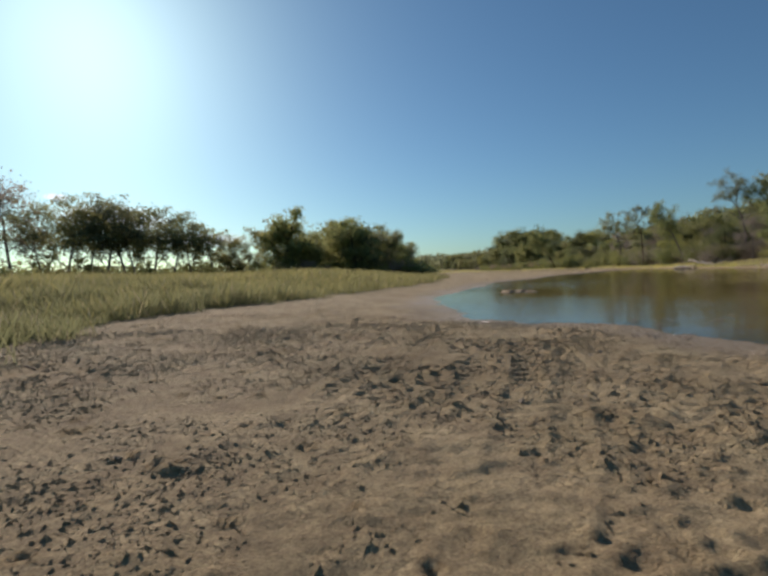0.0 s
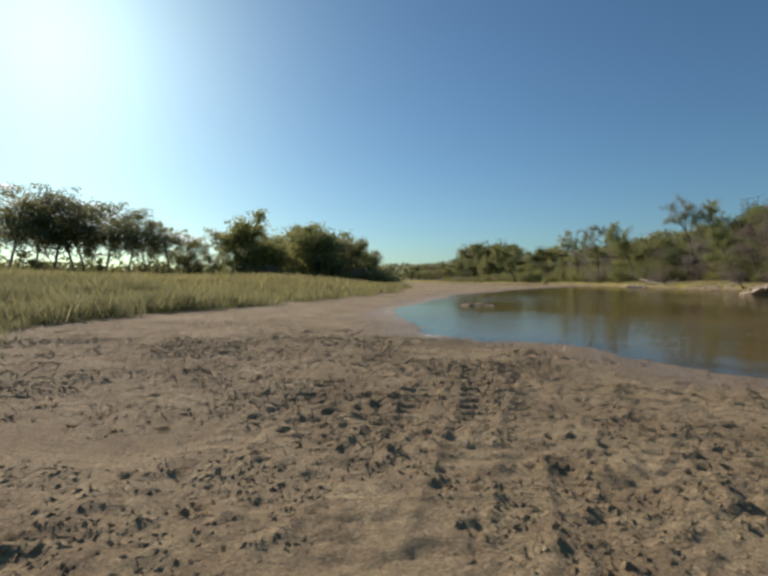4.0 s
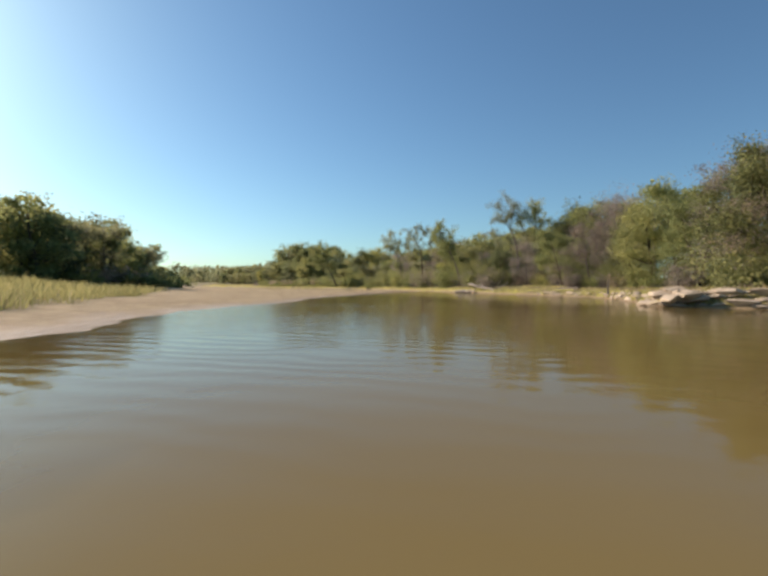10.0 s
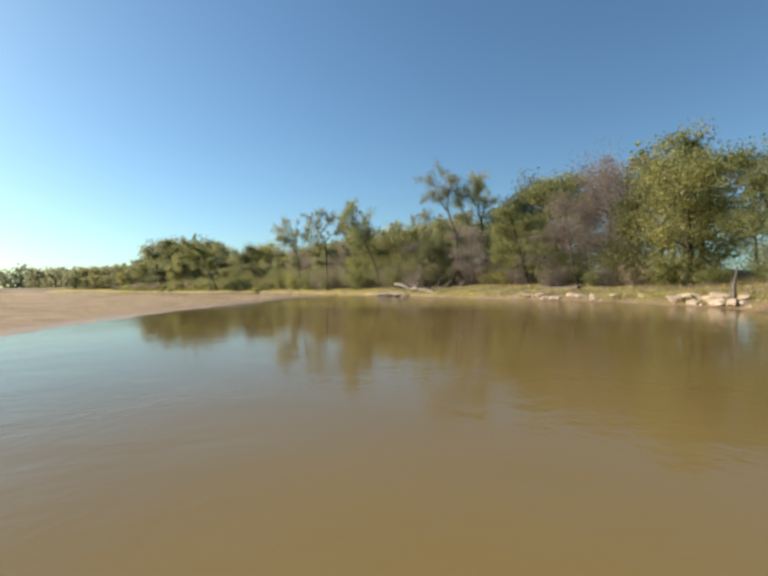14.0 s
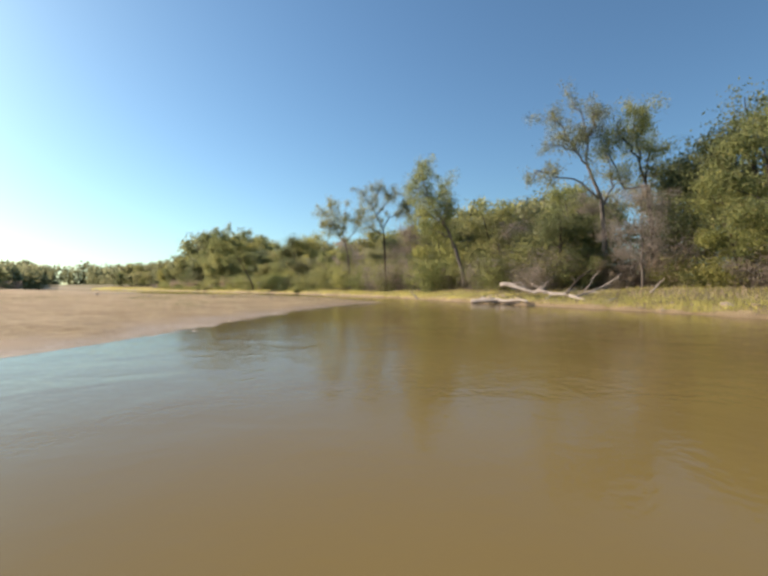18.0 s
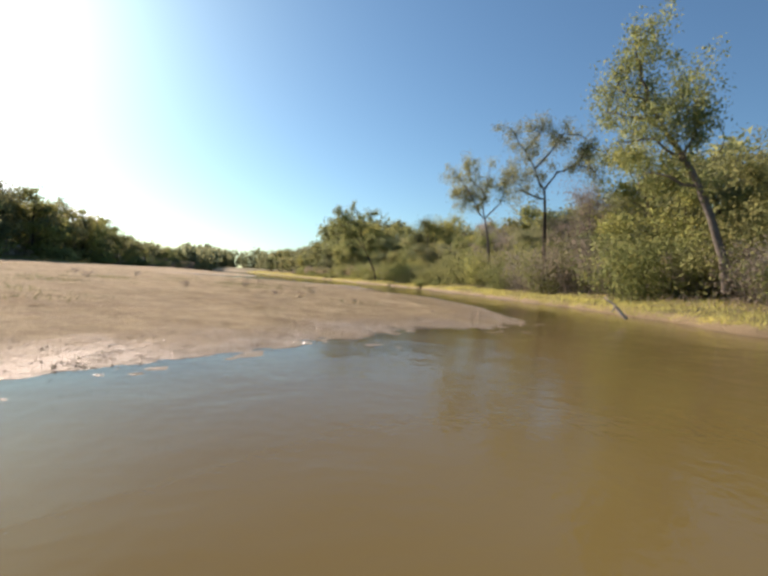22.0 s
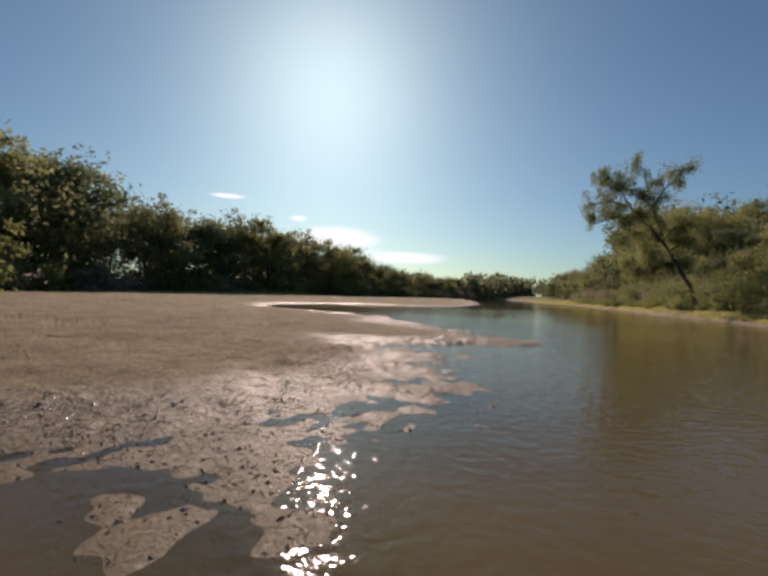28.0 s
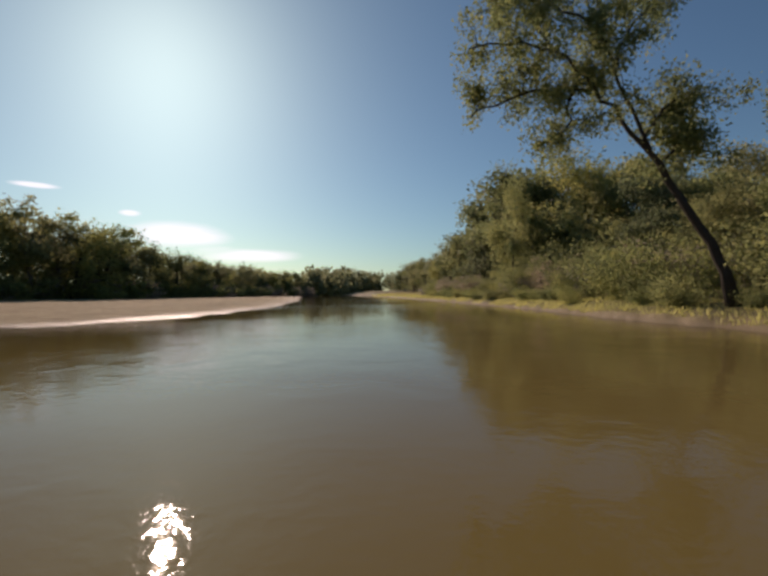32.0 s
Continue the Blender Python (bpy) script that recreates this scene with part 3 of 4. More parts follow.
def skeleton_of(rng, height, radius, fork=0.45, limbs=7, spread=0.9, upright=0.35):
    """A trunk, its branches and the places of the twigs of a broad-leaved tree."""
    trunk, way = branch(rng, (0, 0, -0.3), (rng.normal(0, 0.08), rng.normal(0, 0.08), 1), height * 0.78, radius, 0.12, 7, 0.09)
    rest, tips = [], []
    for i in range(limbs):
        u = fork + (0.98 - fork) * (i + 0.5) / limbs
        k = min(int(u * 7), 6)
        q, r = trunk[k][0] * (1 - (u * 7 - k)) + trunk[k + 1][0] * (u * 7 - k), trunk[k][1]
        ang = i * 2.4 + rng.uniform(-0.5, 0.5)
        out = np.array([math.cos(ang), math.sin(ang), upright + rng.uniform(0, 0.4)])
        size = height * spread * rng.uniform(0.30, 0.46) * (1.1 - 0.5 * u)
        main, w = branch(rng, q, out, size, r * 0.55, 0.10)
        rest.append(main)
        tips += [main[-1][0], main[-2][0], main[3][0]]
        for j in range(4):
            start = main[2 + j % 4][0]
            sub, w2 = branch(rng, start, w + rng.normal(0, 0.7, 3), size * rng.uniform(0.3, 0.55), r * 0.22, 0.08, 4)
            rest.append(sub)
            tips += [sub[-1][0], sub[-2][0]]
    top, _ = branch(rng, trunk[-1][0], way, height * 0.22, radius * 0.28, 0.1, 4, 0.2)
    rest.append(top)
    tips += [top[-1][0], top[2][0]]
    return trunk, rest, tips


def tree_kind(name, seed, height, radius, leaf, bark, label, count, size, clump, group, limbs=8, fork=0.3, spread=0.9, skirt=0.0, far=False):
    rng = np.random.RandomState(seed)
    trunk, rest, tips = skeleton_of(rng, height, radius, fork, limbs, spread)
    if skirt:
        for _ in range(int(skirt * 14)):
            a, r = rng.uniform(0, 6.28), rng.uniform(0.5, 1) * height * 0.22
            tips.append(np.array([r * math.cos(a), r * math.sin(a), rng.uniform(0.08, 0.4) * height]))
    e = thing(name, 0, 0, -500, label, "tree", group)
    part("trunk", tubes("trunk", [trunk], 8), BARK[bark], e)
    part("branchwork", tubes("branchwork", rest[::5] if far else rest, 3), BARK[bark], e)
    if far:
        count, size = int(count * 0.5), size * 1.28
    else:
        count, size = int(count * 1.9), size * 0.64
    part("crown", leaves("crown", tips, clump, count, size, rng), LEAF[leaf], e)
    return e


def bush_kind(name, seed, height, leaf, label, count, size, group):
    rng = np.random.RandomState(seed)
    stems, tips = [], []
    for i in range(9):
        a = i * 0.7 + rng.uniform(-0.3, 0.3)
        line, w = branch(rng, (0.15 * math.cos(a), 0.15 * math.sin(a), -0.15), (math.cos(a) * 0.55, math.sin(a) * 0.55, 1), height * rng.uniform(0.6, 1.0), 0.03, 0.05, 4, 0.2)
        stems.append(line)
        tips += [line[-1][0], line[-2][0], line[2][0], line[1][0]]
    e = thing(name, 0, 0, -500, label, "shrub", group)
    part("stem_cluster", tubes("stem_cluster", stems, 3), BARK["dark"], e)
    part("foliage", leaves("foliage", tips, height * 0.3, count, size, rng, 0.8), LEAF[leaf], e)
    return e


WOODS = "trees of the riverside woods"
SPECIES = {
    "elm": ("elm_tree", 11, 14.0, 0.26, "green", "dark", "leafy green tree with a dark trunk in the riverside woods", 7800, 0.21, 1.5, WOODS, 8, 0.3, 0.9, 1.2),
    "ash": ("ash_tree", 12, 14.0, 0.24, "olive", "grey", "olive-green thinning autumn tree of the riverside woods", 7200, 0.20, 1.5, WOODS, 8, 0.3, 0.9, 0.9),
    "willow": ("willow_tree", 13, 13.0, 0.28, "yellow", "dark", "yellow-green autumn tree with a full rounded crown", 7800, 0.20, 1.6, WOODS, 8, 0.3, 0.9, 1.4),
    "bare": ("bare_tree", 14, 14.0, 0.2, "brown", "grey", "nearly bare grey-brown tree with dry twigs", 7000, 0.14, 1.6, WOODS, 10, 0.25, 0.9, 0.8),
    "oak": ("oak_tree", 15, 12.0, 0.3, "dark", "dark", "dark green dense tree with a domed crown", 8000, 0.21, 1.6, WOODS, 8, 0.3, 1.0, 1.2),
    "poplar": ("poplar_tree", 16, 15.0, 0.2, "olive", "grey", "slender tree with open crown on a bare trunk", 10500, 0.16, 1.6, WOODS, 12, 0.22, 0.95, 0.0),
}
KINDS = {key: tree_kind(*some) for key, some in SPECIES.items()}
FAR = {key: tree_kind(*some, far=True) for key, some in SPECIES.items()}
BUSHES = {
    "green": bush_kind("green_shrub", 21, 2.6, "green", "leafy green shrub at the foot of the woods", 3800, 0.082, "shrubs of the bank"),
    "yellow": bush_kind("yellow_shrub", 22, 2.8, "yellow", "yellow-green leafy shrub on the river bank", 3800, 0.082, "shrubs of the bank"),
    "brown": bush_kind("dry_shrub", 23, 2.4, "brown", "dry grey-brown brush on the river bank", 4000, 0.062, "shrubs of the bank"),
}

BIG_BUSHES = {
    "green": bush_kind("tall_green_shrub", 24, 4.4, "green", "tall leafy green thicket shrub before the trees", 7500, 0.082, "thicket of the bank"),
    "yellow": bush_kind("tall_yellow_shrub", 25, 4.4, "yellow", "tall yellow-green thicket shrub before the trees", 7500, 0.082, "thicket of the bank"),
    "brown": bush_kind("tall_dry_shrub", 26, 4.2, "brown", "tall dry grey-brown brush before the trees", 7500, 0.064, "thicket of the bank"),
}
FAR_BUSHES = {
    "green": bush_kind("green_shrub", 31, 2.6, "green", "leafy green shrub before the far woods", 1000, 0.185, "shrubs before the far woods"),
    "yellow": bush_kind("yellow_shrub", 32, 2.8, "yellow", "yellow-green leafy shrub before the far woods", 1000, 0.185, "shrubs before the far woods"),
    "brown": bush_kind("dry_shrub", 33, 2.4, "brown", "dry grey-brown brush before the far woods", 1000, 0.16, "shrubs before the far woods"),
}


def plant(kind, x, y, size, rng, sink=0.0, squash=1.0):
    m = Matrix.Translation((x, y, ground_at(x, y) - sink)) @ pose(0, 0, 0, rng.normal(0, 2.5), rng.normal(0, 2.5), rng.uniform(0, 360)) @ Matrix.Diagonal((size * squash, size * squash, size, 1))
    return copy_thing(kind, m)


def along(line, start, end, gap, rng):
    """Points at uneven gaps along a line between two values of y, with the unit normal on its right."""
    out = []
    for a, b in zip(line[:-1], line[1:]):
        n = max(1, int(round(np.linalg.norm(b - a) / gap)))
        for i in range(n):
            p = a + (b - a) * (i + rng.uniform(0.1, 0.9)) / n
            if start <= p[1] <= end:
                t = (b - a) / np.linalg.norm(b - a)
                out.append((p, np.array([t[1], -t[0]])))
    return out


# the line of the woods runs straight on behind the juts of the bank
WOODS_EDGE = np.concatenate([BANK[:4], [(41.5, 26), (46, 35), (53, 42.2)], BANK[10:]])
# heights of the woods' skyline along the wooded bank: y of the bank, metres above the water
SKYLINE = np.array([(-60, 15), (5, 14), (28, 13.8), (33, 14.3), (38, 14.2), (43, 13.9), (48, 13.2), (56, 14.0), (62, 14.3), (70, 13.8), (73, 12.4), (76, 10.4), (84, 10.8), (88, 10.8), (91, 11.8), (96, 12.9), (100, 13.4), (104, 12.2), (111, 11.0), (122, 10.8), (131, 11), (142, 12), (150, 14), (158, 13.5), (165, 12.5), (171, 12), (178, 12.6), (184, 13.4), (190, 16.4), (200, 18.6), (210, 19.2), (222, 18.8), (235, 14), (245, 12.2), (258, 12), (280, 11.6), (300, 12.5), (450, 15)])
# the front row against that skyline
FRONT = np.array([(-60, 0.86), (58, 0.88), (64, 0.75), (72, 0.70), (90, 0.84), (104, 0.95), (128, 0.9), (145, 0.65), (450, 0.75)])
rng = np.random.RandomState(77)
MIXES = [(60, ["elm", "bare", "ash", "elm", "ash", "willow", "bare", "elm", "oak"]), (90, ["ash", "oak", "elm", "bare", "oak", "elm"]), (140, ["elm", "willow", "ash", "elm", "bare"]), (999, ["elm", "willow", "ash", "oak"])]


def mixed(y):
    for limit, names in MIXES:
        if y < limit:
            return names[rng.randint(len(names))]


TALL = {"elm": 14.6, "ash": 14.6, "willow": 13.6, "bare": 14.6, "oak": 12.8, "poplar": 15.5}
for row, (off, gap, low, high) in enumerate([(9.0, 4.0, 0.86, 1.10), (15.0, 4.8, 0.98, 1.12), (23, 6.5, 1.02, 1.14)]):
    for p, nrm in along(WOODS_EDGE, -45 if row < 2 else -10, 300, gap, rng):
        q = p + nrm * (off + rng.uniform(-1.5, 1.5))
        if 150 < p[1] < 164 and row == 0:
            continue
        name = mixed(p[1])
        top = np.interp(p[1], SKYLINE[:, 0], SKYLINE[:, 1]) * rng.uniform(low, high)
        if 56 < p[1] < 135:
            top *= (1, 1.08, 1.15)[row]
        if row == 0:
            top *= np.interp(p[1], FRONT[:, 0], FRONT[:, 1])
        kinds = KINDS if (row == 0 and -5 < p[1] < 175) or (row == 1 and (18 < p[1] < 85 or 145 < p[1] < 200)) else FAR
        plant(kinds[name], q[0], q[1], max(0.3, (top - ground_at(*q)) / TALL[name]), rng, squash=rng.uniform(0.95, 1.3))
for p, nrm in along(WOODS_EDGE, -20, 235, 2.3, rng):
    q = p + nrm * (rng.uniform(8.2, 10.5) if 62 < p[1] < 78 else rng.uniform(5.2, 8.2) if p[1] < 140 else rng.uniform(3.0, 7.0))
    plant(BUSHES[["green", "yellow", "brown", "brown", "green"][rng.randint(5)]], q[0], q[1], rng.uniform(0.6, 1.3), rng, 0.1, 1.15)
for p, nrm in along(WOODS_EDGE, 62, 92, 2.2, rng):
    q = p + nrm * (rng.uniform(8.0, 10.5) if p[1] < 78 else rng.uniform(4.5, 8.5))
    plant(BUSHES[["brown", "brown", "yellow"][rng.randint(3)]], q[0], q[1], rng.uniform(0.7, 1.2), rng, 0.1, 1.3)
for p, nrm in along(WOODS_EDGE, 76, 128, 1.7, rng):
    q = p + nrm * rng.uniform(3.5, 8.0)
    plant(BIG_BUSHES[["green", "yellow", "brown", "green"][rng.randint(4)]], q[0], q[1], rng.uniform(0.7, 1.25), rng, 0.2, 1.1)
for p, nrm in along(WOODS_EDGE, 112, 188, 2.6, rng):
    q = p + nrm * rng.uniform(2.5, 7.0)
    plant(BIG_BUSHES[["green", "yellow", "green"][rng.randint(3)]], q[0], q[1], rng.uniform(0.5, 0.95), rng, 0.2, 1.2)
for p, nrm in along(WOODS_EDGE, 128, 215, 1.5, rng):
    q = p + nrm * rng.uniform(0.7, 3.0)
    plant(BUSHES[["green", "yellow", "green"][rng.randint(3)]], q[0], q[1], rng.uniform(0.22, 0.55), rng, 0.05, 1.3)
for p, nrm in along(WOODS_EDGE, -20, 200, 3.2, rng):
    q = p + nrm * rng.uniform(8.5, 13.5)
    near = 16 < p[1] < 190
    plant((BIG_BUSHES if near else FAR_BUSHES)[["green", "yellow", "brown", "green"][rng.randint(4)]], q[0], q[1], rng.uniform(0.75, 1.2) * (1 if near else 1.7), rng, 0.2, 1.1)

# taller trees standing back from the bank
for p, nrm in along(WOODS_EDGE, 92, 150, 5.5, rng):
    q = p + nrm * rng.uniform(27, 33)
    name = ["ash", "elm", "oak"][rng.randint(3)]
    plant(FAR[name], q[0], q[1], (rng.uniform(15.2, 17.0) - ground_at(*q)) / TALL[name], rng, squash=1.1)

# ---- woods on the far side of the sandbar ----
EDGE = np.array([(-140, -30), (-100, 40), (-62, 80), (-36, 97), (-14, 103)], float)
GROVE = [(-61, 79, 22, "bare"), (-58, 83, 20.5, "bare"), (-54, 87, 21.5, "bare"), (-51, 90, 17.5, "poplar"), (-47.5, 91, 19.5, "poplar"), (-45, 94, 17.5, "poplar"), (-42, 94, 19.3, "poplar"),
         (-39, 96, 19.6, "poplar"), (-36.5, 95, 17.5, "poplar"), (-34.5, 98, 18.3, "poplar"), (-31, 99, 17.5, "poplar"), (-27.5, 100, 14.5, "poplar"), (-24, 100, 13.6, "ash"), (-21, 102, 12.6, "ash"), (-17.5, 103, 10.2, "poplar"), (-13.5, 103, 8.2, "poplar")]
for x, y, tall, name in GROVE:
    plant(FAR[name], x, y, (tall - 0.8) / TALL[name], rng, squash=rng.uniform(1.0, 1.25))
for p, nrm in along(EDGE, -30, 76, 5.5, rng):
    q = p - nrm * rng.uniform(0, 14)
    plant(FAR["poplar"], q[0], q[1], (rng.uniform(17, 24)) / 15.5, rng, squash=1.3)
for p, nrm in along(EDGE, 50, 103, 2.4, rng):
    q = p - nrm * rng.uniform(4, 14)
    plant(FAR_BUSHES[["green", "brown", "green"][rng.randint(3)]], q[0], q[1], rng.uniform(1.2, 2.0), rng, 0.4, 1.9)
for p, nrm in along(EDGE, 20, 103, 5.0, rng):
    q = p - nrm * rng.uniform(-3, 12)
    plant(FAR_BUSHES[["green", "brown", "green", "yellow"][rng.randint(4)]], q[0], q[1], rng.uniform(0.9, 2.3), rng, 0.3, 1.5)
EDGE2 = np.array([(-10, 93), (-2, 95.5), (11, 98), (24, 120), (25, 132), (18, 141), (14, 152), (12, 165), (13, 185), (20, 215), (26, 255), (32, 300), (40, 360)], float)
LEFTLINE = np.array([(92, 12.6), (94, 13.6), (96, 11.9), (99, 10.6), (104, 10.8), (112, 9), (121, 9), (128, 9.2), (135, 9.8), (142, 14.5), (151, 16.2), (158, 16.2), (166, 15.8), (174, 15.4), (182, 15.4), (191, 15.6), (198, 15.6), (210, 14.8), (220, 13.4), (230, 12.2), (242, 11.4), (260, 10), (310, 9.4), (360, 10)])
for off, gap in ((0, 4.0), (6.5, 5.2), (14, 9)):
    for p, nrm in along(EDGE2, 90, 350, gap, rng):
        q = p - nrm * (off + rng.uniform(0, 3))
        name = ["ash", "willow", "elm", "ash", "oak"][rng.randint(5)]
        top = np.interp(p[1], LEFTLINE[:, 0], LEFTLINE[:, 1]) * rng.uniform(0.86, 1.26)
        plant(FAR[name], q[0], q[1], max(0.3, (top - 0.8) / TALL[name]), rng, squash=rng.uniform(1.0, 1.3))
        if off == 0:
            for _ in range(3):
                b = p + nrm * rng.uniform(-5, 2.5) + rng.normal(0, 1.5, 2)
                plant(FAR_BUSHES[["green", "brown", "green"][rng.randint(3)]], b[0], b[1], rng.uniform(1.0, 1.7), rng, 0.2, 1.5)


# ---- trees that stand out ----
plant(KINDS["willow"], 84.0, 188.0, 12.0 / 13.6, rng, squash=0.8)


def own_tree(name, label, base, lines, seed, leaf, bark, r0, count, size, clump, twigs=5, reach=2.2):
    """A tree from its own trunk and limbs, each a line of places; the first is the trunk."""
    rng = np.random.RandomState(seed)
    base = np.array(base, float)
    e = thing(name, *base, label, "tree", "")
    tips = []
    for i, line in enumerate(lines):
        pts = [np.array(p, float) - base for p in line]
        fine = []
        for a, b in zip(pts[:-1], pts[1:]):
            for u in (0, 0.34, 0.67):
                fine.append(a + (b - a) * u + (rng.normal(0, 0.09 if i else 0.03, 3) if u else 0))
        fine.append(pts[-1])
        r = r0 if i == 0 else r0 * 0.38
        tube = [(p, r * (1 - 0.62 * k / (len(fine) - 1))) for k, p in enumerate(fine)]
        if i == 0:
            tube[0] = (tube[0][0] - np.array([0, 0, 0.6]), r * 1.35)
        limb = part("trunk" if i == 0 else "limb", tubes("limb", [tube], 8), BARK[bark], e)
        if i:
            subs = []
            for _ in range(twigs):
                k = rng.randint(len(fine) // 4, len(fine))
                way = rng.normal(0, 1, 3) + np.array([0, 0, 0.35])
                sub, _w = branch(rng, fine[k], way / np.linalg.norm(way), reach * rng.uniform(0.6, 1.3), r * 0.28, 0.06, 4)
                subs.append(sub)
                tips += [sub[-1][0], sub[-2][0], sub[2][0]]
            tips += [fine[-1], fine[-2]]
            tagged(part("twig_spray", tubes("twig_spray", subs, 4), BARK[bark], limb), kind="stuff")
    part("crown", leaves("crown", tips, clump, count, size, rng, 0.8, 0.5), LEAF[leaf], e)
    return e


own_tree("leaning_cottonwood", "tall cottonwood leaning far out over the river", (82.2, 155.8, ground_at(82.2, 155.8)),
         [[(82.2, 155.8, 1.2), (81.7, 156.1, 2.8), (80.8, 156.6, 4.7), (80.0, 156.9, 6.3), (79.1, 157.3, 7.7)],
          [(79.1, 157.3, 7.7), (78.1, 157.3, 9.0), (77.0, 157.2, 10.1), (75.7, 157.2, 10.5), (74.5, 157.1, 10.5), (73.2, 156.9, 10.2)],
          [(80.0, 156.9, 6.4), (79.4, 157.6, 8.8), (79.0, 158.2, 11.0), (78.6, 158.7, 12.9), (78.0, 159.3, 14.4)],
          [(79.0, 157.4, 9.9), (79.7, 158.0, 11.2), (80.8, 158.4, 12.5), (81.4, 159.0, 14.1)],
          [(78.3, 157.6, 9.2), (77.3, 158.1, 9.3), (75.8, 158.7, 9.3), (74.3, 159.1, 8.9), (73.8, 159.4, 8.6)],
          [(77.9, 157.8, 9.5), (77.0, 157.3, 8.0), (76.5, 156.6, 6.6)],
          [(79.8, 157.0, 6.8), (80.7, 157.2, 8.1), (81.5, 157.3, 8.7), (82.2, 157.5, 8.2)],
          [(77.3, 158.0, 10.4), (76.4, 158.6, 12.0), (75.2, 159.2, 13.5), (74.2, 159.8, 13.3)],
          [(78.7, 157.5, 10.8), (77.5, 157.1, 11.6), (75.9, 156.8, 12.2)],
          [(80.4, 156.7, 6.0), (81.3, 156.9, 6.8), (81.9, 157.2, 6.6)]], 41, "green", "dark", 0.20, 34000, 0.088, 0.62, 17, 1.35)
own_tree("forked_cottonwood", "tall thinning cottonwood with bare crooked limbs", (76.2, 73.6, ground_at(76.2, 73.6)),
         [[(76.2, 73.6, 1.7), (76.2, 73.7, 5.7), (76.1, 73.9, 8.3), (75.8, 74.6, 10.4), (75.7, 74.9, 11.3)],
          [(75.7, 74.9, 11.3), (74.9, 75.5, 12.4), (74.0, 76.1, 12.8), (73.2, 76.7, 12.8)],
          [(75.8, 74.8, 11.0), (76.0, 75.1, 13.6), (76.1, 75.6, 15.9), (76.1, 76.4, 16.9)],
          [(76.1, 73.9, 8.3), (75.1, 75.0, 9.7), (73.8, 76.5, 10.2), (72.7, 77.5, 10.8), (72.0, 77.8, 9.8)],
          [(76.1, 73.8, 7.7), (76.9, 73.3, 9.3), (77.2, 73.9, 11.9), (77.5, 74.5, 14.0)],
          [(75.7, 75.0, 13.2), (75.5, 74.1, 14.2), (75.0, 74.0, 15.0)],
          [(75.4, 75.7, 12.6), (75.5, 76.8, 14.7), (75.5, 78.1, 15.9)]], 42, "olive", "grey", 0.22, 13000, 0.078, 0.7, 14, 1.5)
own_tree("pale_topped_cottonwood", "tall cottonwood with a thin yellowing crown", (79.2, 71.0, ground_at(79.2, 71.0)),
         [[(79.2, 71.0, 2.1), (79.1, 71.2, 6.0), (79.0, 71.6, 9.4), (78.9, 72.1, 11.4)],
          [(78.9, 72.1, 11.4), (78.2, 72.4, 12.7), (77.5, 73.0, 13.4), (76.9, 73.1, 14.3)],
          [(78.9, 72.1, 11.4), (79.1, 72.4, 13.6), (79.4, 72.6, 15.8), (79.5, 73.3, 16.2)],
          [(79.0, 71.7, 10.0), (79.8, 71.7, 12.2), (80.6, 71.4, 13.0)],
          [(78.8, 72.3, 13.1), (78.5, 71.7, 14.0), (78.0, 71.5, 14.8)],
          [(79.0, 71.6, 9.4), (77.9, 72.9, 9.3), (77.0, 73.4, 11.4), (76.2, 73.6, 12.6)]], 43, "yellow", "dark", 0.22, 14000, 0.078, 0.7, 13, 1.4)
own_tree("crooked_cottonwood", "cottonwood with dark crooked limbs and thin leaves", (78.9, 104.2, ground_at(78.9, 104.2)),
         [[(78.9, 104.2, 0.5), (78.6, 104.4, 6.3), (78.5, 104.6, 9.3)],
          [(78.5, 104.6, 9.3), (77.5, 104.7, 10.8), (76.5, 104.9, 12.4), (75.2, 105.2, 14.0)],
          [(78.5, 104.6, 9.3), (79.4, 104.3, 10.8), (80.7, 103.6, 11.5), (81.8, 103.0, 11.2), (82.6, 102.8, 10.3)],
          [(77.8, 105.1, 11.0), (79.0, 104.8, 12.5), (80.0, 104.5, 14.2), (81.7, 103.7, 13.8)],
          [(77.1, 105.7, 12.6), (78.2, 105.4, 14.0), (78.9, 105.5, 15.0)],
          [(80.2, 103.1, 11.3), (80.3, 101.9, 12.5), (80.6, 100.6, 11.8)],
          [(78.5, 104.6, 8.5), (77.4, 106.1, 9.3), (77.0, 107.0, 10.6)]], 44, "olive", "dark", 0.22, 15000, 0.082, 0.7, 13, 1.4)
own_tree("twin_cottonwood", "greyish cottonwood with an open spreading crown", (82.1, 117.2, ground_at(82.1, 117.2)),
         [[(82.1, 117.2, 0.2), (81.7, 117.5, 6.2), (81.3, 117.8, 8.5)],
          [(81.3, 117.8, 8.5), (79.8, 118.2, 10.6), (78.4, 118.5, 12.6), (77.4, 118.4, 13.6)],
          [(81.3, 117.8, 8.5), (81.5, 118.5, 11.4), (82.3, 118.9, 14.8)],
          [(81.3, 117.8, 8.5), (82.4, 116.6, 10.2), (82.5, 116.1, 12.3), (82.8, 115.4, 13.4)],
          [(80.1, 118.6, 10.7), (78.9, 119.9, 11.0), (78.6, 120.6, 11.9)],
          [(81.1, 117.9, 11.3), (80.1, 119.4, 13.1), (80.1, 120.3, 15.0)]], 45, "olive", "grey", 0.20, 15000, 0.085, 0.72, 13, 1.3)
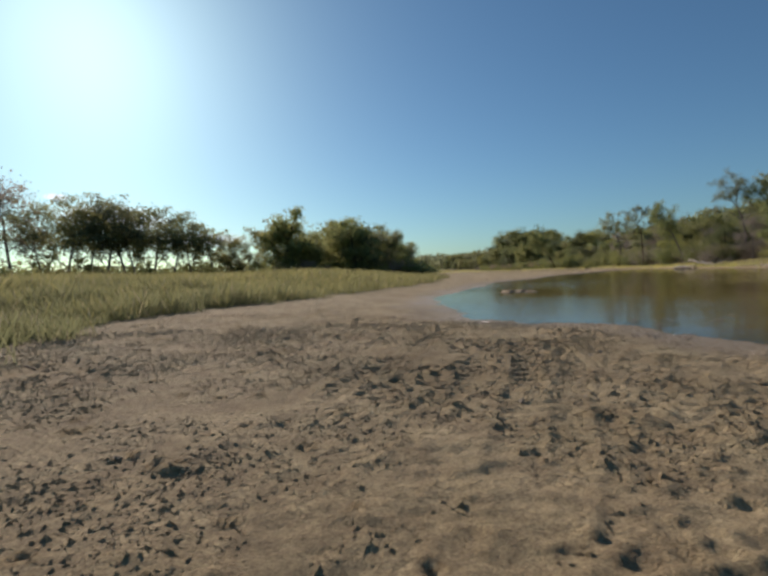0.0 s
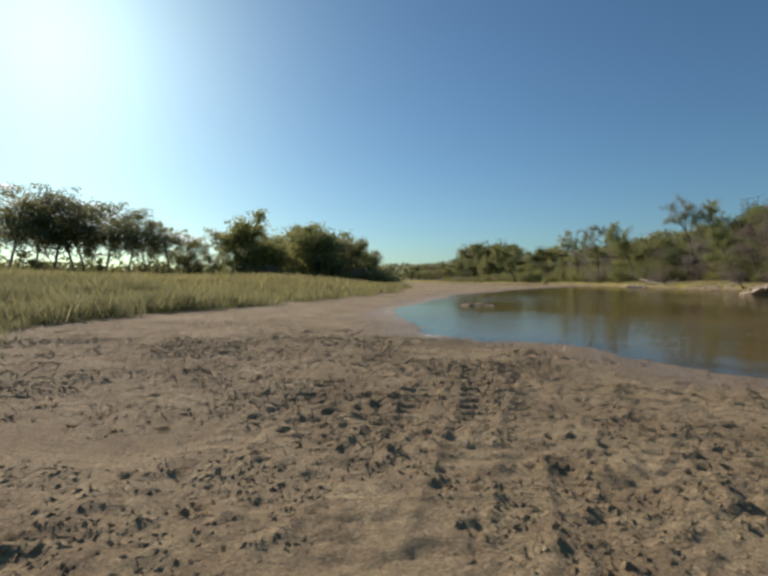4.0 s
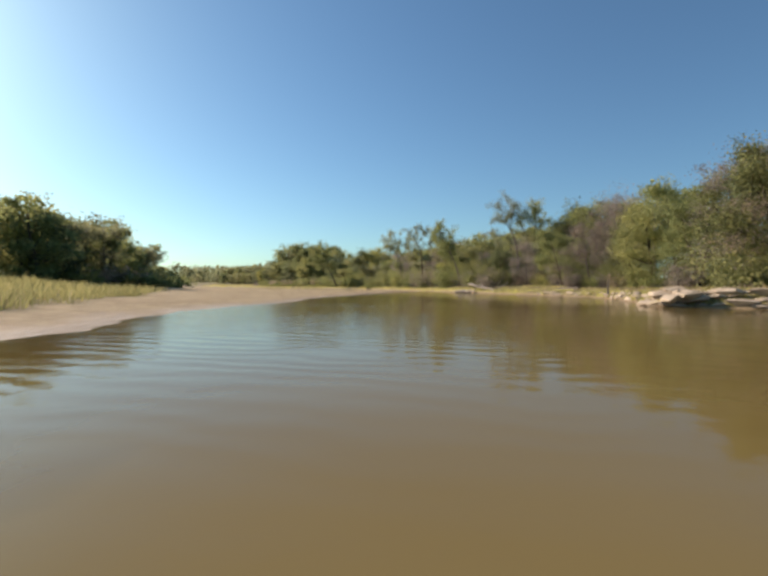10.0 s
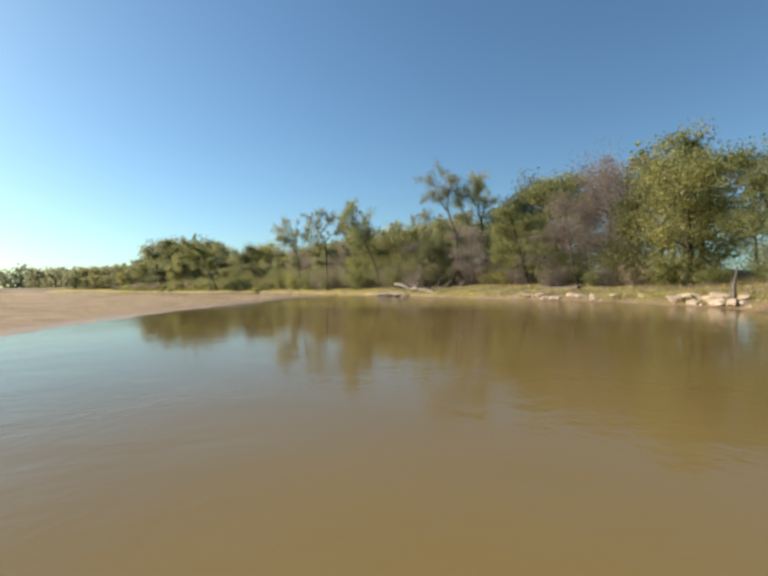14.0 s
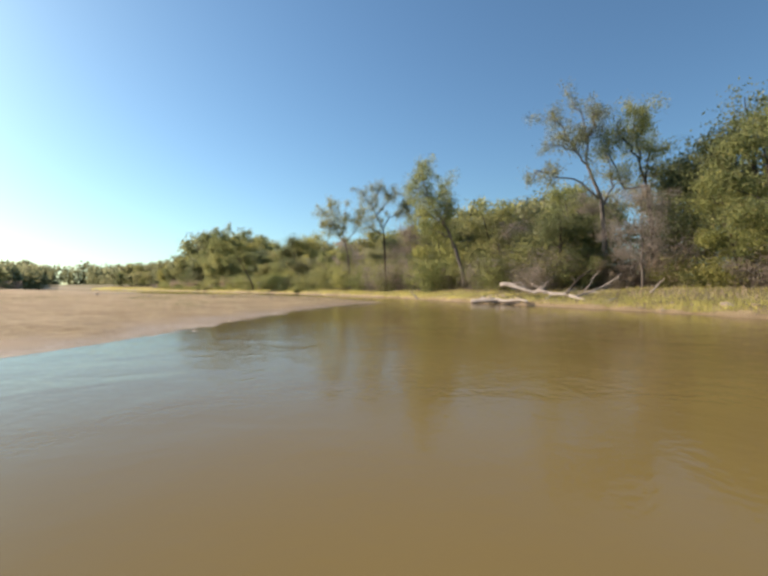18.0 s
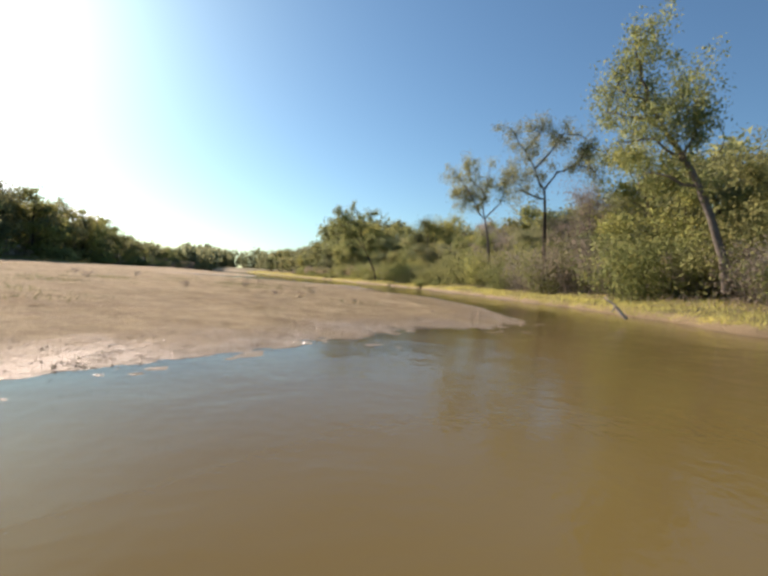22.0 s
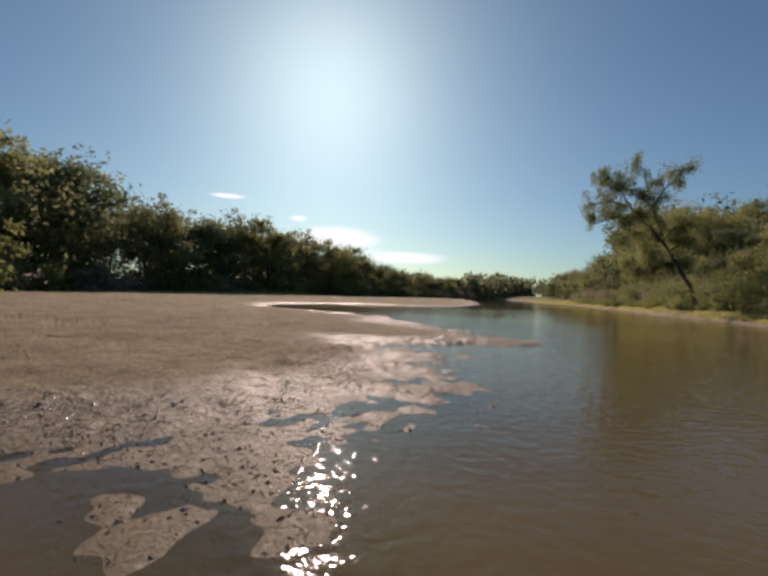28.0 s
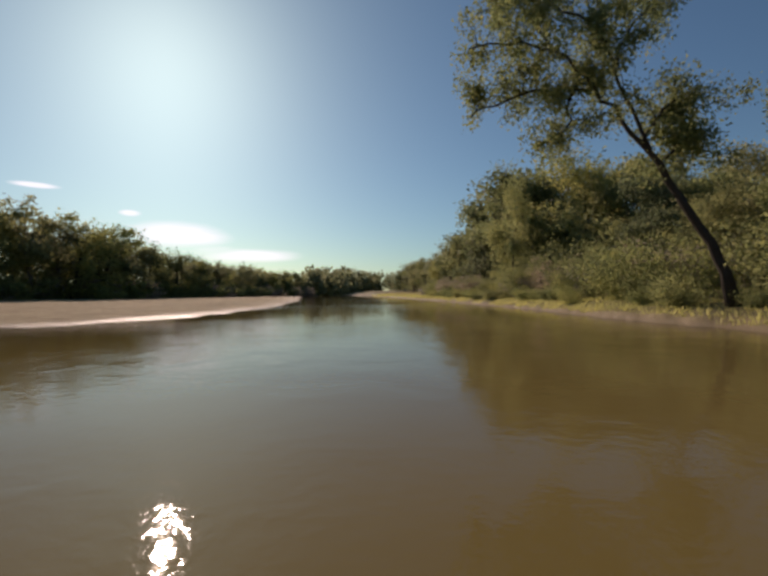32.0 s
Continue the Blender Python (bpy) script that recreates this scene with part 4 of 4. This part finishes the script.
own_tree("slanting_cottonwood", "cottonwood slanting over the bank with a ragged green crown", (75.3, 87.4, ground_at(75.3, 87.4)),
         [[(75.3, 87.4, 2.0), (74.8, 88.1, 4.8), (74.2, 88.9, 7.3), (73.5, 89.8, 9.2), (72.9, 90.4, 10.7)],
          [(72.9, 90.4, 10.7), (72.3, 90.4, 12.2), (71.7, 90.3, 13.2)],
          [(73.5, 89.8, 9.2), (73.1, 91.4, 10.3), (72.7, 92.9, 10.9)],
          [(74.2, 88.9, 7.3), (72.6, 89.6, 8.6), (71.0, 90.3, 8.4)],
          [(73.3, 90.0, 9.9), (74.3, 89.9, 10.9), (75.2, 90.1, 11.9)],
          [(72.9, 90.4, 10.7), (72.4, 91.5, 11.5), (72.2, 92.0, 12.5)],
          [(74.0, 89.1, 7.6), (73.9, 88.5, 8.9), (73.4, 88.4, 9.7)],
          [(74.4, 88.6, 6.4), (73.8, 90.2, 7.2), (73.5, 91.3, 7.3)]], 46, "green", "grey", 0.20, 18000, 0.085, 0.75, 12, 1.5)
for e in [*KINDS.values(), *FAR.values(), *BUSHES.values(), *BIG_BUSHES.values(), *FAR_BUSHES.values()]:
    for o in (*e.children_recursive, e):
        bpy.data.objects.remove(o)


# ---- far woods that close the valley ----
def far_woods():
    rng = np.random.RandomState(91)
    line = np.array([(42, 352), (44, 420), (46, 520), (66, 590), (98, 560), (112, 440), (104, 340), (98, 262)], float)
    v = []
    for a, b in zip(line[:-1], line[1:]):
        n = int(np.linalg.norm(b - a) / 3.2)
        for i in range(n):
            p = a + (b - a) * (i + rng.uniform(0, 1)) / n + rng.normal(0, 5, 2)
            tall, wide = rng.uniform(0.75, 1.1) * np.interp(p[1], [340, 420, 560], [13, 17, 24]), rng.uniform(3.5, 6)
            k = 120
            q = rng.normal(0, 1, (k, 3))
            q /= np.linalg.norm(q, axis=1)[:, None]
            q *= rng.uniform(0.55, 1.0, (k, 1)) * np.array([wide, wide, tall * 0.5])
            v.append(q + np.array([p[0], p[1], tall * 0.46]))
    return leaves("far_woods", np.concatenate(v), 0.9, len(v) * 230, 1.3, rng)


tagged(part("far_woods", far_woods(), LEAF["olive"], None), "distant green woods closing the river valley", "woods", kind="stuff")


# ---- grass ----
def blades(name, xy, tall, wide, rng, lean=0.35):
    """Tapered grass blades, each a bent pair of faces, standing at the given places."""
    n = len(xy)
    z = relief(xy[:, 0], xy[:, 1])[0]
    a = rng.uniform(0, 2 * math.pi, n)
    w = wide * rng.uniform(0.6, 1.4, n)
    h = tall * rng.uniform(0.5, 1.25, n) * (1 + 0.5 * vnoise(xy[:, 0], xy[:, 1], 1.6, 55))
    d = np.stack([np.cos(a), np.sin(a)], 1)
    out = rng.normal(0, lean, (n, 2)) * h[:, None]
    p = np.column_stack([xy, z - 0.03])
    v = np.stack([p - np.column_stack([d * w[:, None], 0 * h]), p + np.column_stack([d * w[:, None], 0 * h]),
                  p + np.column_stack([out * 0.58 + d * w[:, None] * 0.7, h * 0.62]), p + np.column_stack([out, h])], 1).reshape(-1, 3)
    i = np.arange(n)[:, None] * 4
    return raw_mesh(name, v, np.concatenate([i + [0, 1, 2], i + [0, 2, 3]], 0), False)


def scatter(n, x0, x1, y0, y1, rng, keep):
    xy = np.column_stack([rng.uniform(x0, x1, n), rng.uniform(y0, y1, n)])
    return xy[keep(xy[:, 0], xy[:, 1], rng.uniform(0, 1, n))]


rng = np.random.RandomState(19)


def near_meadow(x, y, u):
    thin = step(-16, -7, x) * (1 - step(17, 30, y))
    return in_meadow(x, y, u) & ((u * 37.7) % 1 < thin)


def in_meadow(x, y, u):
    dl = side(x, y, SHORE)
    return (meadow(x, y, dl) > 0.25 + 0.6 * u) & (dl > 0)


def tall_meadow(x, y, u):
    thin = step(-44, -14, x) * step(8, 20, y) * (1 - step(58, 84, y))
    return in_meadow(x, y, u) & ((u * 53.3) % 1 < thin)


def stuff(name, me, mat, label, category):
    return tagged(part(name, me, mat, None), label, category, kind="stuff")


stuff("meadow_grass", blades("meadow_grass", np.concatenate([scatter(150000, -16, 9, 3, 30, rng, near_meadow), scatter(50000, -60, 20, 10, 90, rng, in_meadow)]), 0.52, 0.0095, rng), LEAF["grass"], "tall yellow-green grass on the flat behind the sandbar", "grass")
stuff("tall_meadow_grass", blades("tall_meadow_grass", scatter(230000, -44, 30, 8, 84, rng, tall_meadow), 0.62, 0.017, rng, 0.4), LEAF["grass"], "soft tall grass on the rising flat beside the sandbar", "grass")
stuff("far_meadow_grass", blades("far_meadow_grass", scatter(60000, -110, 40, 24, 200, rng, in_meadow), 0.7, 0.05, rng), LEAF["grass"], "distant yellow-green grass before the woods", "grass")
stuff("dry_stalk_grass", blades("dry_stalk_grass", scatter(12000, -30, 12, 3, 50, rng, in_meadow), 0.6, 0.008, rng, 0.2), LEAF["straw"], "dry straw-coloured stalks among the grass", "grass")


def bank_places(n, near, far):
    """Random places on the wooded bank, thicker towards the water."""
    seg = np.linalg.norm(np.diff(BANK[2:-3], axis=0), axis=1)
    k = rng.choice(len(seg), n, p=seg / seg.sum())
    a, b = BANK[2:-3][k], BANK[2:-3][k + 1]
    t = (b - a) / seg[k][:, None]
    d = near + (far - near) * rng.uniform(0, 1, n) ** 1.6
    xy = a + (b - a) * rng.uniform(0, 1, (n, 1)) + np.column_stack([t[:, 1], -t[:, 0]]) * d[:, None]
    lush = 0.5 + 0.5 * vnoise(xy[:, 0], xy[:, 1], 4.0, 51)
    return xy[(rng.uniform(0, 1, n) < 0.3 + 0.7 * lush) & (relief(xy[:, 0], xy[:, 1])[0] > 0.04)]


stuff("bank_grass", blades("bank_grass", bank_places(200000, 0.0, 8.0), 0.20, 0.014, rng), LEAF["bankgrass"], "bright green grass along the foot of the wooded bank", "grass")
stuff("bank_weeds", blades("bank_weeds", bank_places(20000, 2.5, 9.0), 0.45, 0.012, rng, 0.4), LEAF["straw"], "tall dry weeds before the thicket", "weeds")


def weedy(x, y, u):
    dl = side(x, y, SHORE)
    lush = vnoise(x, y, 3.2, 52) + 0.5 * vnoise(x, y, 1.0, 53)
    return (dl > 3.0) & (lush > 0.35 + 0.5 * u)


stuff("sandbar_weeds", blades("sandbar_weeds", np.concatenate([scatter(60000, 20, 62, 62, 135, rng, weedy), scatter(30000, 46, 62, 78, 104, rng, weedy)]), 0.13, 0.008, rng, 0.7), LEAF["grass"], "low sparse weeds scattered over the open sand", "weeds")


def shallows(x, y, u):
    dl = side(x, y, SHORE)
    return (dl > -2.5) & (dl < 1.2) & (vnoise(x, y, 0.8, 54) > 0.3)


stuff("shore_sprigs", blades("shore_sprigs", scatter(500, 2, 10, 3, 10, rng, shallows), 0.10, 0.006, rng, 1.0), LEAF["straw"], "small sprigs and dead stems on the wet shore", "weeds")


# ---- clods, stones and drift on the sand ----
def lump(seed, flat=0.6, n=14):
    """An angular stone or clod about a metre across."""
    rng = np.random.RandomState(seed)
    bm = bmesh.new()
    for _ in range(n):
        q = rng.normal(0, 1, 3)
        q /= np.linalg.norm(q)
        bm.verts.new((q[0] * 0.5, q[1] * 0.5 * rng.uniform(0.75, 1), q[2] * 0.5 * flat))
    bmesh.ops.convex_hull(bm, input=bm.verts)
    loose = [w for w in bm.verts if not w.link_faces]
    bmesh.ops.delete(bm, geom=loose, context="VERTS")
    me = bpy.data.meshes.new("stone")
    bm.to_mesh(me)
    bm.free()
    return me


def clods():
    """Small clods kicked up from the trodden sand, as one heap of loose pieces."""
    rng = np.random.RandomState(7)
    xy = np.concatenate([scatter(90000, -4.5, 5.5, 0.4, 9.5, rng, lambda x, y, u: (side(x, y, SHORE) > 0.2) & (vnoise(x, y, 0.8, 61) + 0.7 * vnoise(x, y, 0.28, 63) > u * 1.35 - 0.7)),
                         scatter(130000, 54, 67.5, 80, 112, rng, lambda x, y, u: (side(x, y, SHORE) > 0.1) & (vnoise(x, y, 1.1, 62) + 0.7 * vnoise(x, y, 0.35, 64) > u * 1.4 - 0.42)),
                         scatter(60000, 34, 66, 60, 126, rng, lambda x, y, u: (side(x, y, SHORE) > 0.1) & (side(x, y, SHORE) < 3.5) & (vnoise(x, y, 1.4, 65) > u * 1.5 - 0.5))])
    return crumbs("sand_clods", xy, rng, 1.0)


def wet_margin(x, y, u):
    dl = side(x, y, SHORE)
    edge = (1 - step(0.15, 1.6, np.abs(dl - 0.25))) * (step(60, 70, y) * (1 - step(84, 88, y)) + step(106, 112, y) + (1 - step(12, 16, y)))
    return (vnoise(x, y, 0.7, 66) > u * 2 - 1.1) & (u < edge)


def wet_clods():
    """Clods of wet mud trodden up along the waterline."""
    rng = np.random.RandomState(8)
    xy = np.concatenate([scatter(60000, 1, 9, 3, 14, rng, wet_margin), scatter(150000, 40, 63, 64, 88, rng, wet_margin), scatter(150000, 58, 68, 106, 128, rng, wet_margin)])
    return crumbs("wet_clods", xy[rng.permutation(len(xy))[:26000]], rng, 0.9)


def crumbs(name, xy, rng, size):
    z, dl, _ = relief(xy[:, 0], xy[:, 1])
    z = np.maximum(churn(xy[:, 0], xy[:, 1], z, dl), -0.01)
    n = len(xy)
    s = size * (0.008 + 0.030 * rng.uniform(0, 1, n) ** 2.8)
    unit = np.array([(1, 0, -0.3), (0, 1, -0.3), (-1, 0.1, -0.3), (0.1, -1, -0.3), (0.2, 0.1, 0.32)])
    a = rng.uniform(0, 6.28, n)
    c, si = np.cos(a)[:, None], np.sin(a)[:, None]
    ux, uy, uz = unit[:, 0][None], unit[:, 1][None] * 0.8, unit[:, 2][None]
    v = np.stack([xy[:, :1] + s[:, None] * (c * ux - si * uy), xy[:, 1:] + s[:, None] * (si * ux + c * uy), z[:, None] + 0.002 + s[:, None] * (uz + rng.uniform(-0.2, 0.2, (n, 5)))], -1).reshape(-1, 3)
    i = np.arange(n)[:, None] * 5
    return raw_mesh(name, v, np.concatenate([i + t for t in ([0, 1, 4], [1, 2, 4], [2, 3, 4], [3, 0, 4])], 0), False)


stuff("sand_clods", clods(), SAND, "crumbs and clods of damp sand kicked up by hooves", "clods")

stuff("wet_clods", wet_clods(), WET_MUD, "glistening clods of wet mud along the waterline", "clods")

SLABS = [lump(k, 0.42 + 0.1 * (k % 3), 16) for k in range(300, 306)]
rng = np.random.RandomState(33)
# reaches of the bank with limestone: from y, to y, how many, longest metres
LEDGES = [(23, 31, 30, 2.6), (31, 37, 30, 2.9), (37, 47, 34, 1.5), (47, 58, 30, 1.1), (58, 68, 20, 0.8), (76, 82, 8, 1.0), (140, 146, 8, 1.2)]
for y0, y1, n, longest in LEDGES:
    picks = along(BANK, y0, y1, (y1 - y0) / n, rng)
    for k, (p, nrm) in enumerate(picks[: n + 6]):
        tier = k % 3 if y0 < 37 else 0
        q = p + nrm * (0.75 * tier + rng.uniform(-0.1, 0.5 if tier else 1.2))
        s = longest * rng.uniform(0.25, 1.0) ** 1.3
        ob = new("limestone_slab", SLABS[rng.randint(len(SLABS))])
        if not ob.data.materials:
            ob.data.materials.append(STONE)
        face = math.degrees(math.atan2(-nrm[0], nrm[1])) + rng.normal(0, 12)
        ob.matrix_basis = pose(q[0], q[1], max(ground_at(*q), 0.0) + 0.06 * s + 0.10 * tier, rng.normal(0, 5), rng.normal(0, 5), face) @ Matrix.Diagonal((s, s * rng.uniform(0.5, 0.8), s * (0.42 if y0 < 37 else 0.7), 1))
        tagged(ob, "broken pale limestone slab lying at the water's edge", "rock", "limestone slabs of the bank")


def driftwood(name, label, lines, r0, seed, bark="pale"):
    rng = np.random.RandomState(seed)
    base = np.array(lines[0][0], float)
    e = thing(name, *base, label, "log")
    for i, line in enumerate(lines):
        pts = [np.array(p, float) - base for p in line]
        fine = []
        for a, b in zip(pts[:-1], pts[1:]):
            for u in (0, 0.3, 0.65):
                fine.append(a + (b - a) * u + (rng.normal(0, 0.25 * r0, 3) if u else 0))
        fine.append(pts[-1])
        r = r0 if i == 0 else r0 * 0.45
        part("log_trunk" if i == 0 else "log_branch", tubes("log", [[(p, r * (1 - 0.55 * k / (len(fine) - 1)) * rng.uniform(0.9, 1.1)) for k, p in enumerate(fine)]], 8), BARK[bark], e)
    return e


def lift(x, y, up):
    return (x, y, ground_at(x, y) + up)


driftwood("fallen_tree", "bleached fallen tree trunk arching over the grassy bank",
          [[(68.8, 78.2, 1.41), (68.8, 76.9, 1.26), (68.6, 75.6, 0.96), (68.4, 74.0, 0.84), (68.0, 72.5, 0.76), (67.5, 71.2, 0.51), (66.8, 70.2, 0.24)],
           [(68.6, 75.6, 0.96), (68.4, 76.0, 1.41), (68.3, 77.1, 1.56)],
           [(68.4, 74.0, 0.84), (68.2, 74.4, 1.18), (68.3, 75.2, 1.46)],
           [(68.6, 75.0, 0.91), (68.5, 74.3, 1.32), (68.6, 74.0, 1.66)],
           [(68.0, 72.5, 0.76), (68.2, 72.2, 1.06), (68.6, 71.9, 1.11)],
           [(68.3, 73.5, 0.82), (67.8, 73.7, 0.44), (67.5, 73.9, 0.27)]], 0.17, 5)
driftwood("branchy_top", "bleached bare crown of a fallen tree lying on the bank",
          [[(67.7, 72.0, 0.5), (68.2, 71.4, 0.75), (68.9, 70.6, 1.15), (69.6, 69.9, 1.75)],
           [(68.2, 71.4, 0.75), (68.3, 71.0, 1.3), (68.6, 70.8, 1.9), (68.7, 70.5, 2.3)],
           [(68.9, 70.6, 1.15), (69.4, 70.4, 1.2), (70.1, 70.3, 1.4)],
           [(68.5, 71.1, 0.95), (68.2, 70.4, 0.9), (68.0, 69.8, 1.1)],
           [(69.2, 70.3, 1.4), (69.0, 69.7, 1.7), (68.9, 69.2, 2.1)]], 0.10, 25)
driftwood("leaning_snag", "dark crooked snag leaning behind the fallen trunk",
          [[(69.4, 73.1, 0.82), (69.6, 72.6, 1.56), (69.8, 72.2, 2.02), (70.3, 71.8, 2.44)],
           [(69.6, 72.6, 1.56), (69.8, 73.0, 2.01)]], 0.10, 6, "dark")
driftwood("broken_log", "short broken pale log lying in the bank grass",
          [[(66.0, 69.6, 0.12), (66.4, 69.0, 0.36), (66.9, 68.6, 0.60)],
           [(66.4, 69.0, 0.36), (66.3, 68.3, 0.13)]], 0.12, 15)
driftwood("leaning_pole", "thin pale dead pole leaning in the grass",
          [[(65.9, 66.4, 0.96), (66.0, 66.1, 1.32), (66.1, 65.8, 1.72)]], 0.06, 16)
driftwood("shore_log", "pale log lying along the waterline",
          [[(66.7, 79.4, 0.13), (67.0, 78.1, 0.22), (67.4, 76.7, 0.15), (67.8, 75.1, 0.16), (67.8, 73.9, -0.04)],
           [(67.4, 76.7, 0.15), (67.5, 76.2, 0.37)]], 0.19, 7)
driftwood("tangled_branch", "heap branch of grey driftwood beside the shore log",
          [[(66.4, 76.6, -0.10), (67.1, 75.5, 0.11), (67.2, 74.1, -0.01)],
           [(67.1, 75.5, 0.11), (67.5, 75.1, 0.40)]], 0.09, 17, "grey")
driftwood("dead_tree", "bleached dead tree with a bare forked top standing in the woods",
          [[(68.0, 46.4, 0.76), (68.0, 46.4, 4.22), (67.9, 46.6, 6.93), (68.0, 46.5, 8.54)],
           [(68.0, 46.5, 8.54), (67.8, 47.2, 9.48), (67.6, 48.1, 10.39)],
           [(68.0, 46.5, 8.54), (68.2, 46.6, 9.49), (68.4, 47.0, 10.09)]], 0.18, 18)
driftwood("second_shore_log", "long bleached log half in the water",
          [[(67.5, 80.0, 0.14), (67.4, 78.4, 0.27), (67.0, 76.7, 0.23), (66.6, 75.1, 0.31), (66.2, 74.1, 0.27)],
           [(67.0, 76.7, 0.23), (67.1, 76.4, 0.39)]], 0.16, 8)
driftwood("bank_log", "grey log resting on the grass at the foot of the woods", [[lift(62.5, 52.5, 0.15), lift(63.4, 54.8, 0.15), lift(64.2, 56.8, 0.2)]], 0.16, 9, "grey")
driftwood("pale_log", "pale log under the leaning cottonwood",
          [[(81.8, 152.9, 2.08), (82.4, 152.6, 2.18), (83.3, 152.7, 2.08)]], 0.2, 10)
driftwood("old_stake", "weathered grey stake standing in the bank",
          [[(49.7, 41.1, 0.54), (49.7, 41.1, 1.12), (49.7, 41.0, 1.85)]], 0.09, 11, "grey")
driftwood("fallen_branch", "bare fallen branch in the bank grass",
          [[(66.4, 85.0, 0.19), (66.4, 85.5, 0.59), (66.3, 85.9, 0.89)],
           [(66.4, 85.5, 0.59), (66.0, 85.3, 0.37)]], 0.07, 13)

# ---- drift on the open sand ----
rng = np.random.RandomState(58)
for i in range(18):
    x, y = (rng.uniform(-6, 5), rng.uniform(2, 12)) if i < 4 else (rng.uniform(44, 64), rng.uniform(83, 118))
    if side(np.array([x]), np.array([y]), SHORE)[0] < 0.8:
        continue
    a, l = rng.uniform(0, 6.28), rng.uniform(0.12, 0.4)
    dx, dy = l * math.cos(a), l * math.sin(a)
    stick = driftwood("driftwood_stick", "small dark stick of driftwood lying on the sand", [[lift(x, y, 0.012), lift(x + dx, y + dy, 0.02), lift(x + 1.9 * dx, y + 1.9 * dy + 0.05, 0.018)]], 0.004 + 0.007 * rng.uniform(), 100 + i, "dark")
    tagged(stick, category="stick", group="sticks on the sandbar")
PEBBLE = [lump(k, 0.6, 12) for k in (400, 401, 402)]
for i in range(40):
    x, y = (rng.uniform(-5, 5), rng.uniform(1.5, 10)) if i < 14 else (rng.uniform(52, 66), rng.uniform(82, 116))
    if side(np.array([x]), np.array([y]), SHORE)[0] < 0.3:
        continue
    ob = new("pebble", PEBBLE[i % 3])
    if not ob.data.materials:
        ob.data.materials.append(STONE)
    r = rng.uniform(0.03, 0.075)
    ob.matrix_basis = pose(x, y, ground_at(x, y) + r * 0.2, 0, 0, rng.uniform(0, 360)) @ Matrix.Diagonal((r, r, r, 1))
    tagged(ob, "small pale pebble half sunk in the sand", "pebble", "pebbles on the sandbar")

MARKS = [("river_stone", 61.3, 85.9, 0.08, "rounded reddish-brown stone on the sand", "dark"),
         ("mud_clump", 59.4, 85.9, 0.10, "dark dried clump of mud on the sand", "dark"),
         ("mud_clump", 59.0, 86.0, 0.06, "dark dried clump of mud on the sand", "dark"),
         ("white_stone", 59.1, 87.5, 0.06, "small white stone on the sand", "pale"),
         ("white_stone", 59.7, 88.8, 0.06, "small white stone on the sand", "pale"),
         ("white_stone", 58.1, 87.7, 0.05, "small white stone on the sand", "pale"),
         ("white_stone", 59.5, 86.0, 0.03, "small white stone on the sand", "pale")]
MARK_MESH = {"dark": lump(500, 0.7, 18), "pale": lump(501, 0.6, 16)}
MARK_MESH["dark"].materials.append(BARK["grey"])
MARK_MESH["pale"].materials.append(BARK["pale"])
for name, x, y, r, label, look_of in MARKS:
    ob = new(name, MARK_MESH[look_of])
    ob.matrix_basis = pose(x, y, ground_at(x, y) + r * 0.18, 0, 0, 70 * x) @ Matrix.Diagonal((r, r, r, 1))
    tagged(ob, label, "stone" if "stone" in name else "mud clump", "loose stones on the spit")


def dry_weed(seed):
    """A small dead weed: a few forked stems with dry leaves."""
    rng = np.random.RandomState(seed)
    stems, tips = [], []
    for i in range(7):
        a = i * 0.9 + rng.uniform(-0.3, 0.3)
        line, _w = branch(rng, (0, 0, -0.03), (math.cos(a) * 0.7, math.sin(a) * 0.7, 1), rng.uniform(0.18, 0.34), 0.005, 0.02, 4, 0.25)
        stems.append(line)
        tips += [line[-1][0], line[-2][0]]
    e = thing("dry_weed", 0, 0, -500, "small dead weed standing on the open sand", "weed", "weeds on the sandbar")
    part("stem_cluster", tubes("stem_cluster", stems, 4), BARK["grey"], e)
    part("foliage", leaves("foliage", tips, 0.07, 130, 0.022, rng), LEAF["brown"], e)
    return e


weed = dry_weed(71)
for x, y, k in ((-0.1, 144.6, 1.4), (48.8, 103.6, 1.3), (54.5, 96.2, 1.2), (55.8, 103.6, 1.0), (56.0, 89.7, 1.2), (55.1, 89.9, 1.0), (57.2, 94.0, 0.8), (55.7, 112.4, 1.2), (57.1, 92.8, 0.8), (52.0, 93.7, 1.3), (45.4, 104.9, 1.5), (47.9, 96.5, 1.4), (57.7, 88.6, 0.7)):
    copy_thing(weed, pose(x, y, ground_at(x, y), 0, 0, 57 * x) @ Matrix.Diagonal((k, k, k, 1)))
for x, y, k in ((12.4, 8.9, 0.70), (10.1, 8.6, 0.55), (10.1, 9.5, 0.40), (7.5, 8.4, 0.40), (9.1, 7.9, 0.50), (6.4, 5.6, 0.45), (6.0, 5.8, 0.35), (6.1, 6.1, 0.40), (6.3, 7.8, 0.35), (7.4, 7.5, 0.35), (2.4, 10.5, 0.50), (5.7, 5.9, 0.35), (5.0, 9.3, 0.30)):
    sprig = copy_thing(weed, pose(x, y, max(ground_at(x, y), -0.12), 0, 0, 57 * x) @ Matrix.Diagonal((k, k, k, 1)))
    tagged(sprig, "small dead sprig standing in the shallow water", "sprig", "sprigs along the shore")
for o in (*weed.children_recursive, weed):
    bpy.data.objects.remove(o)
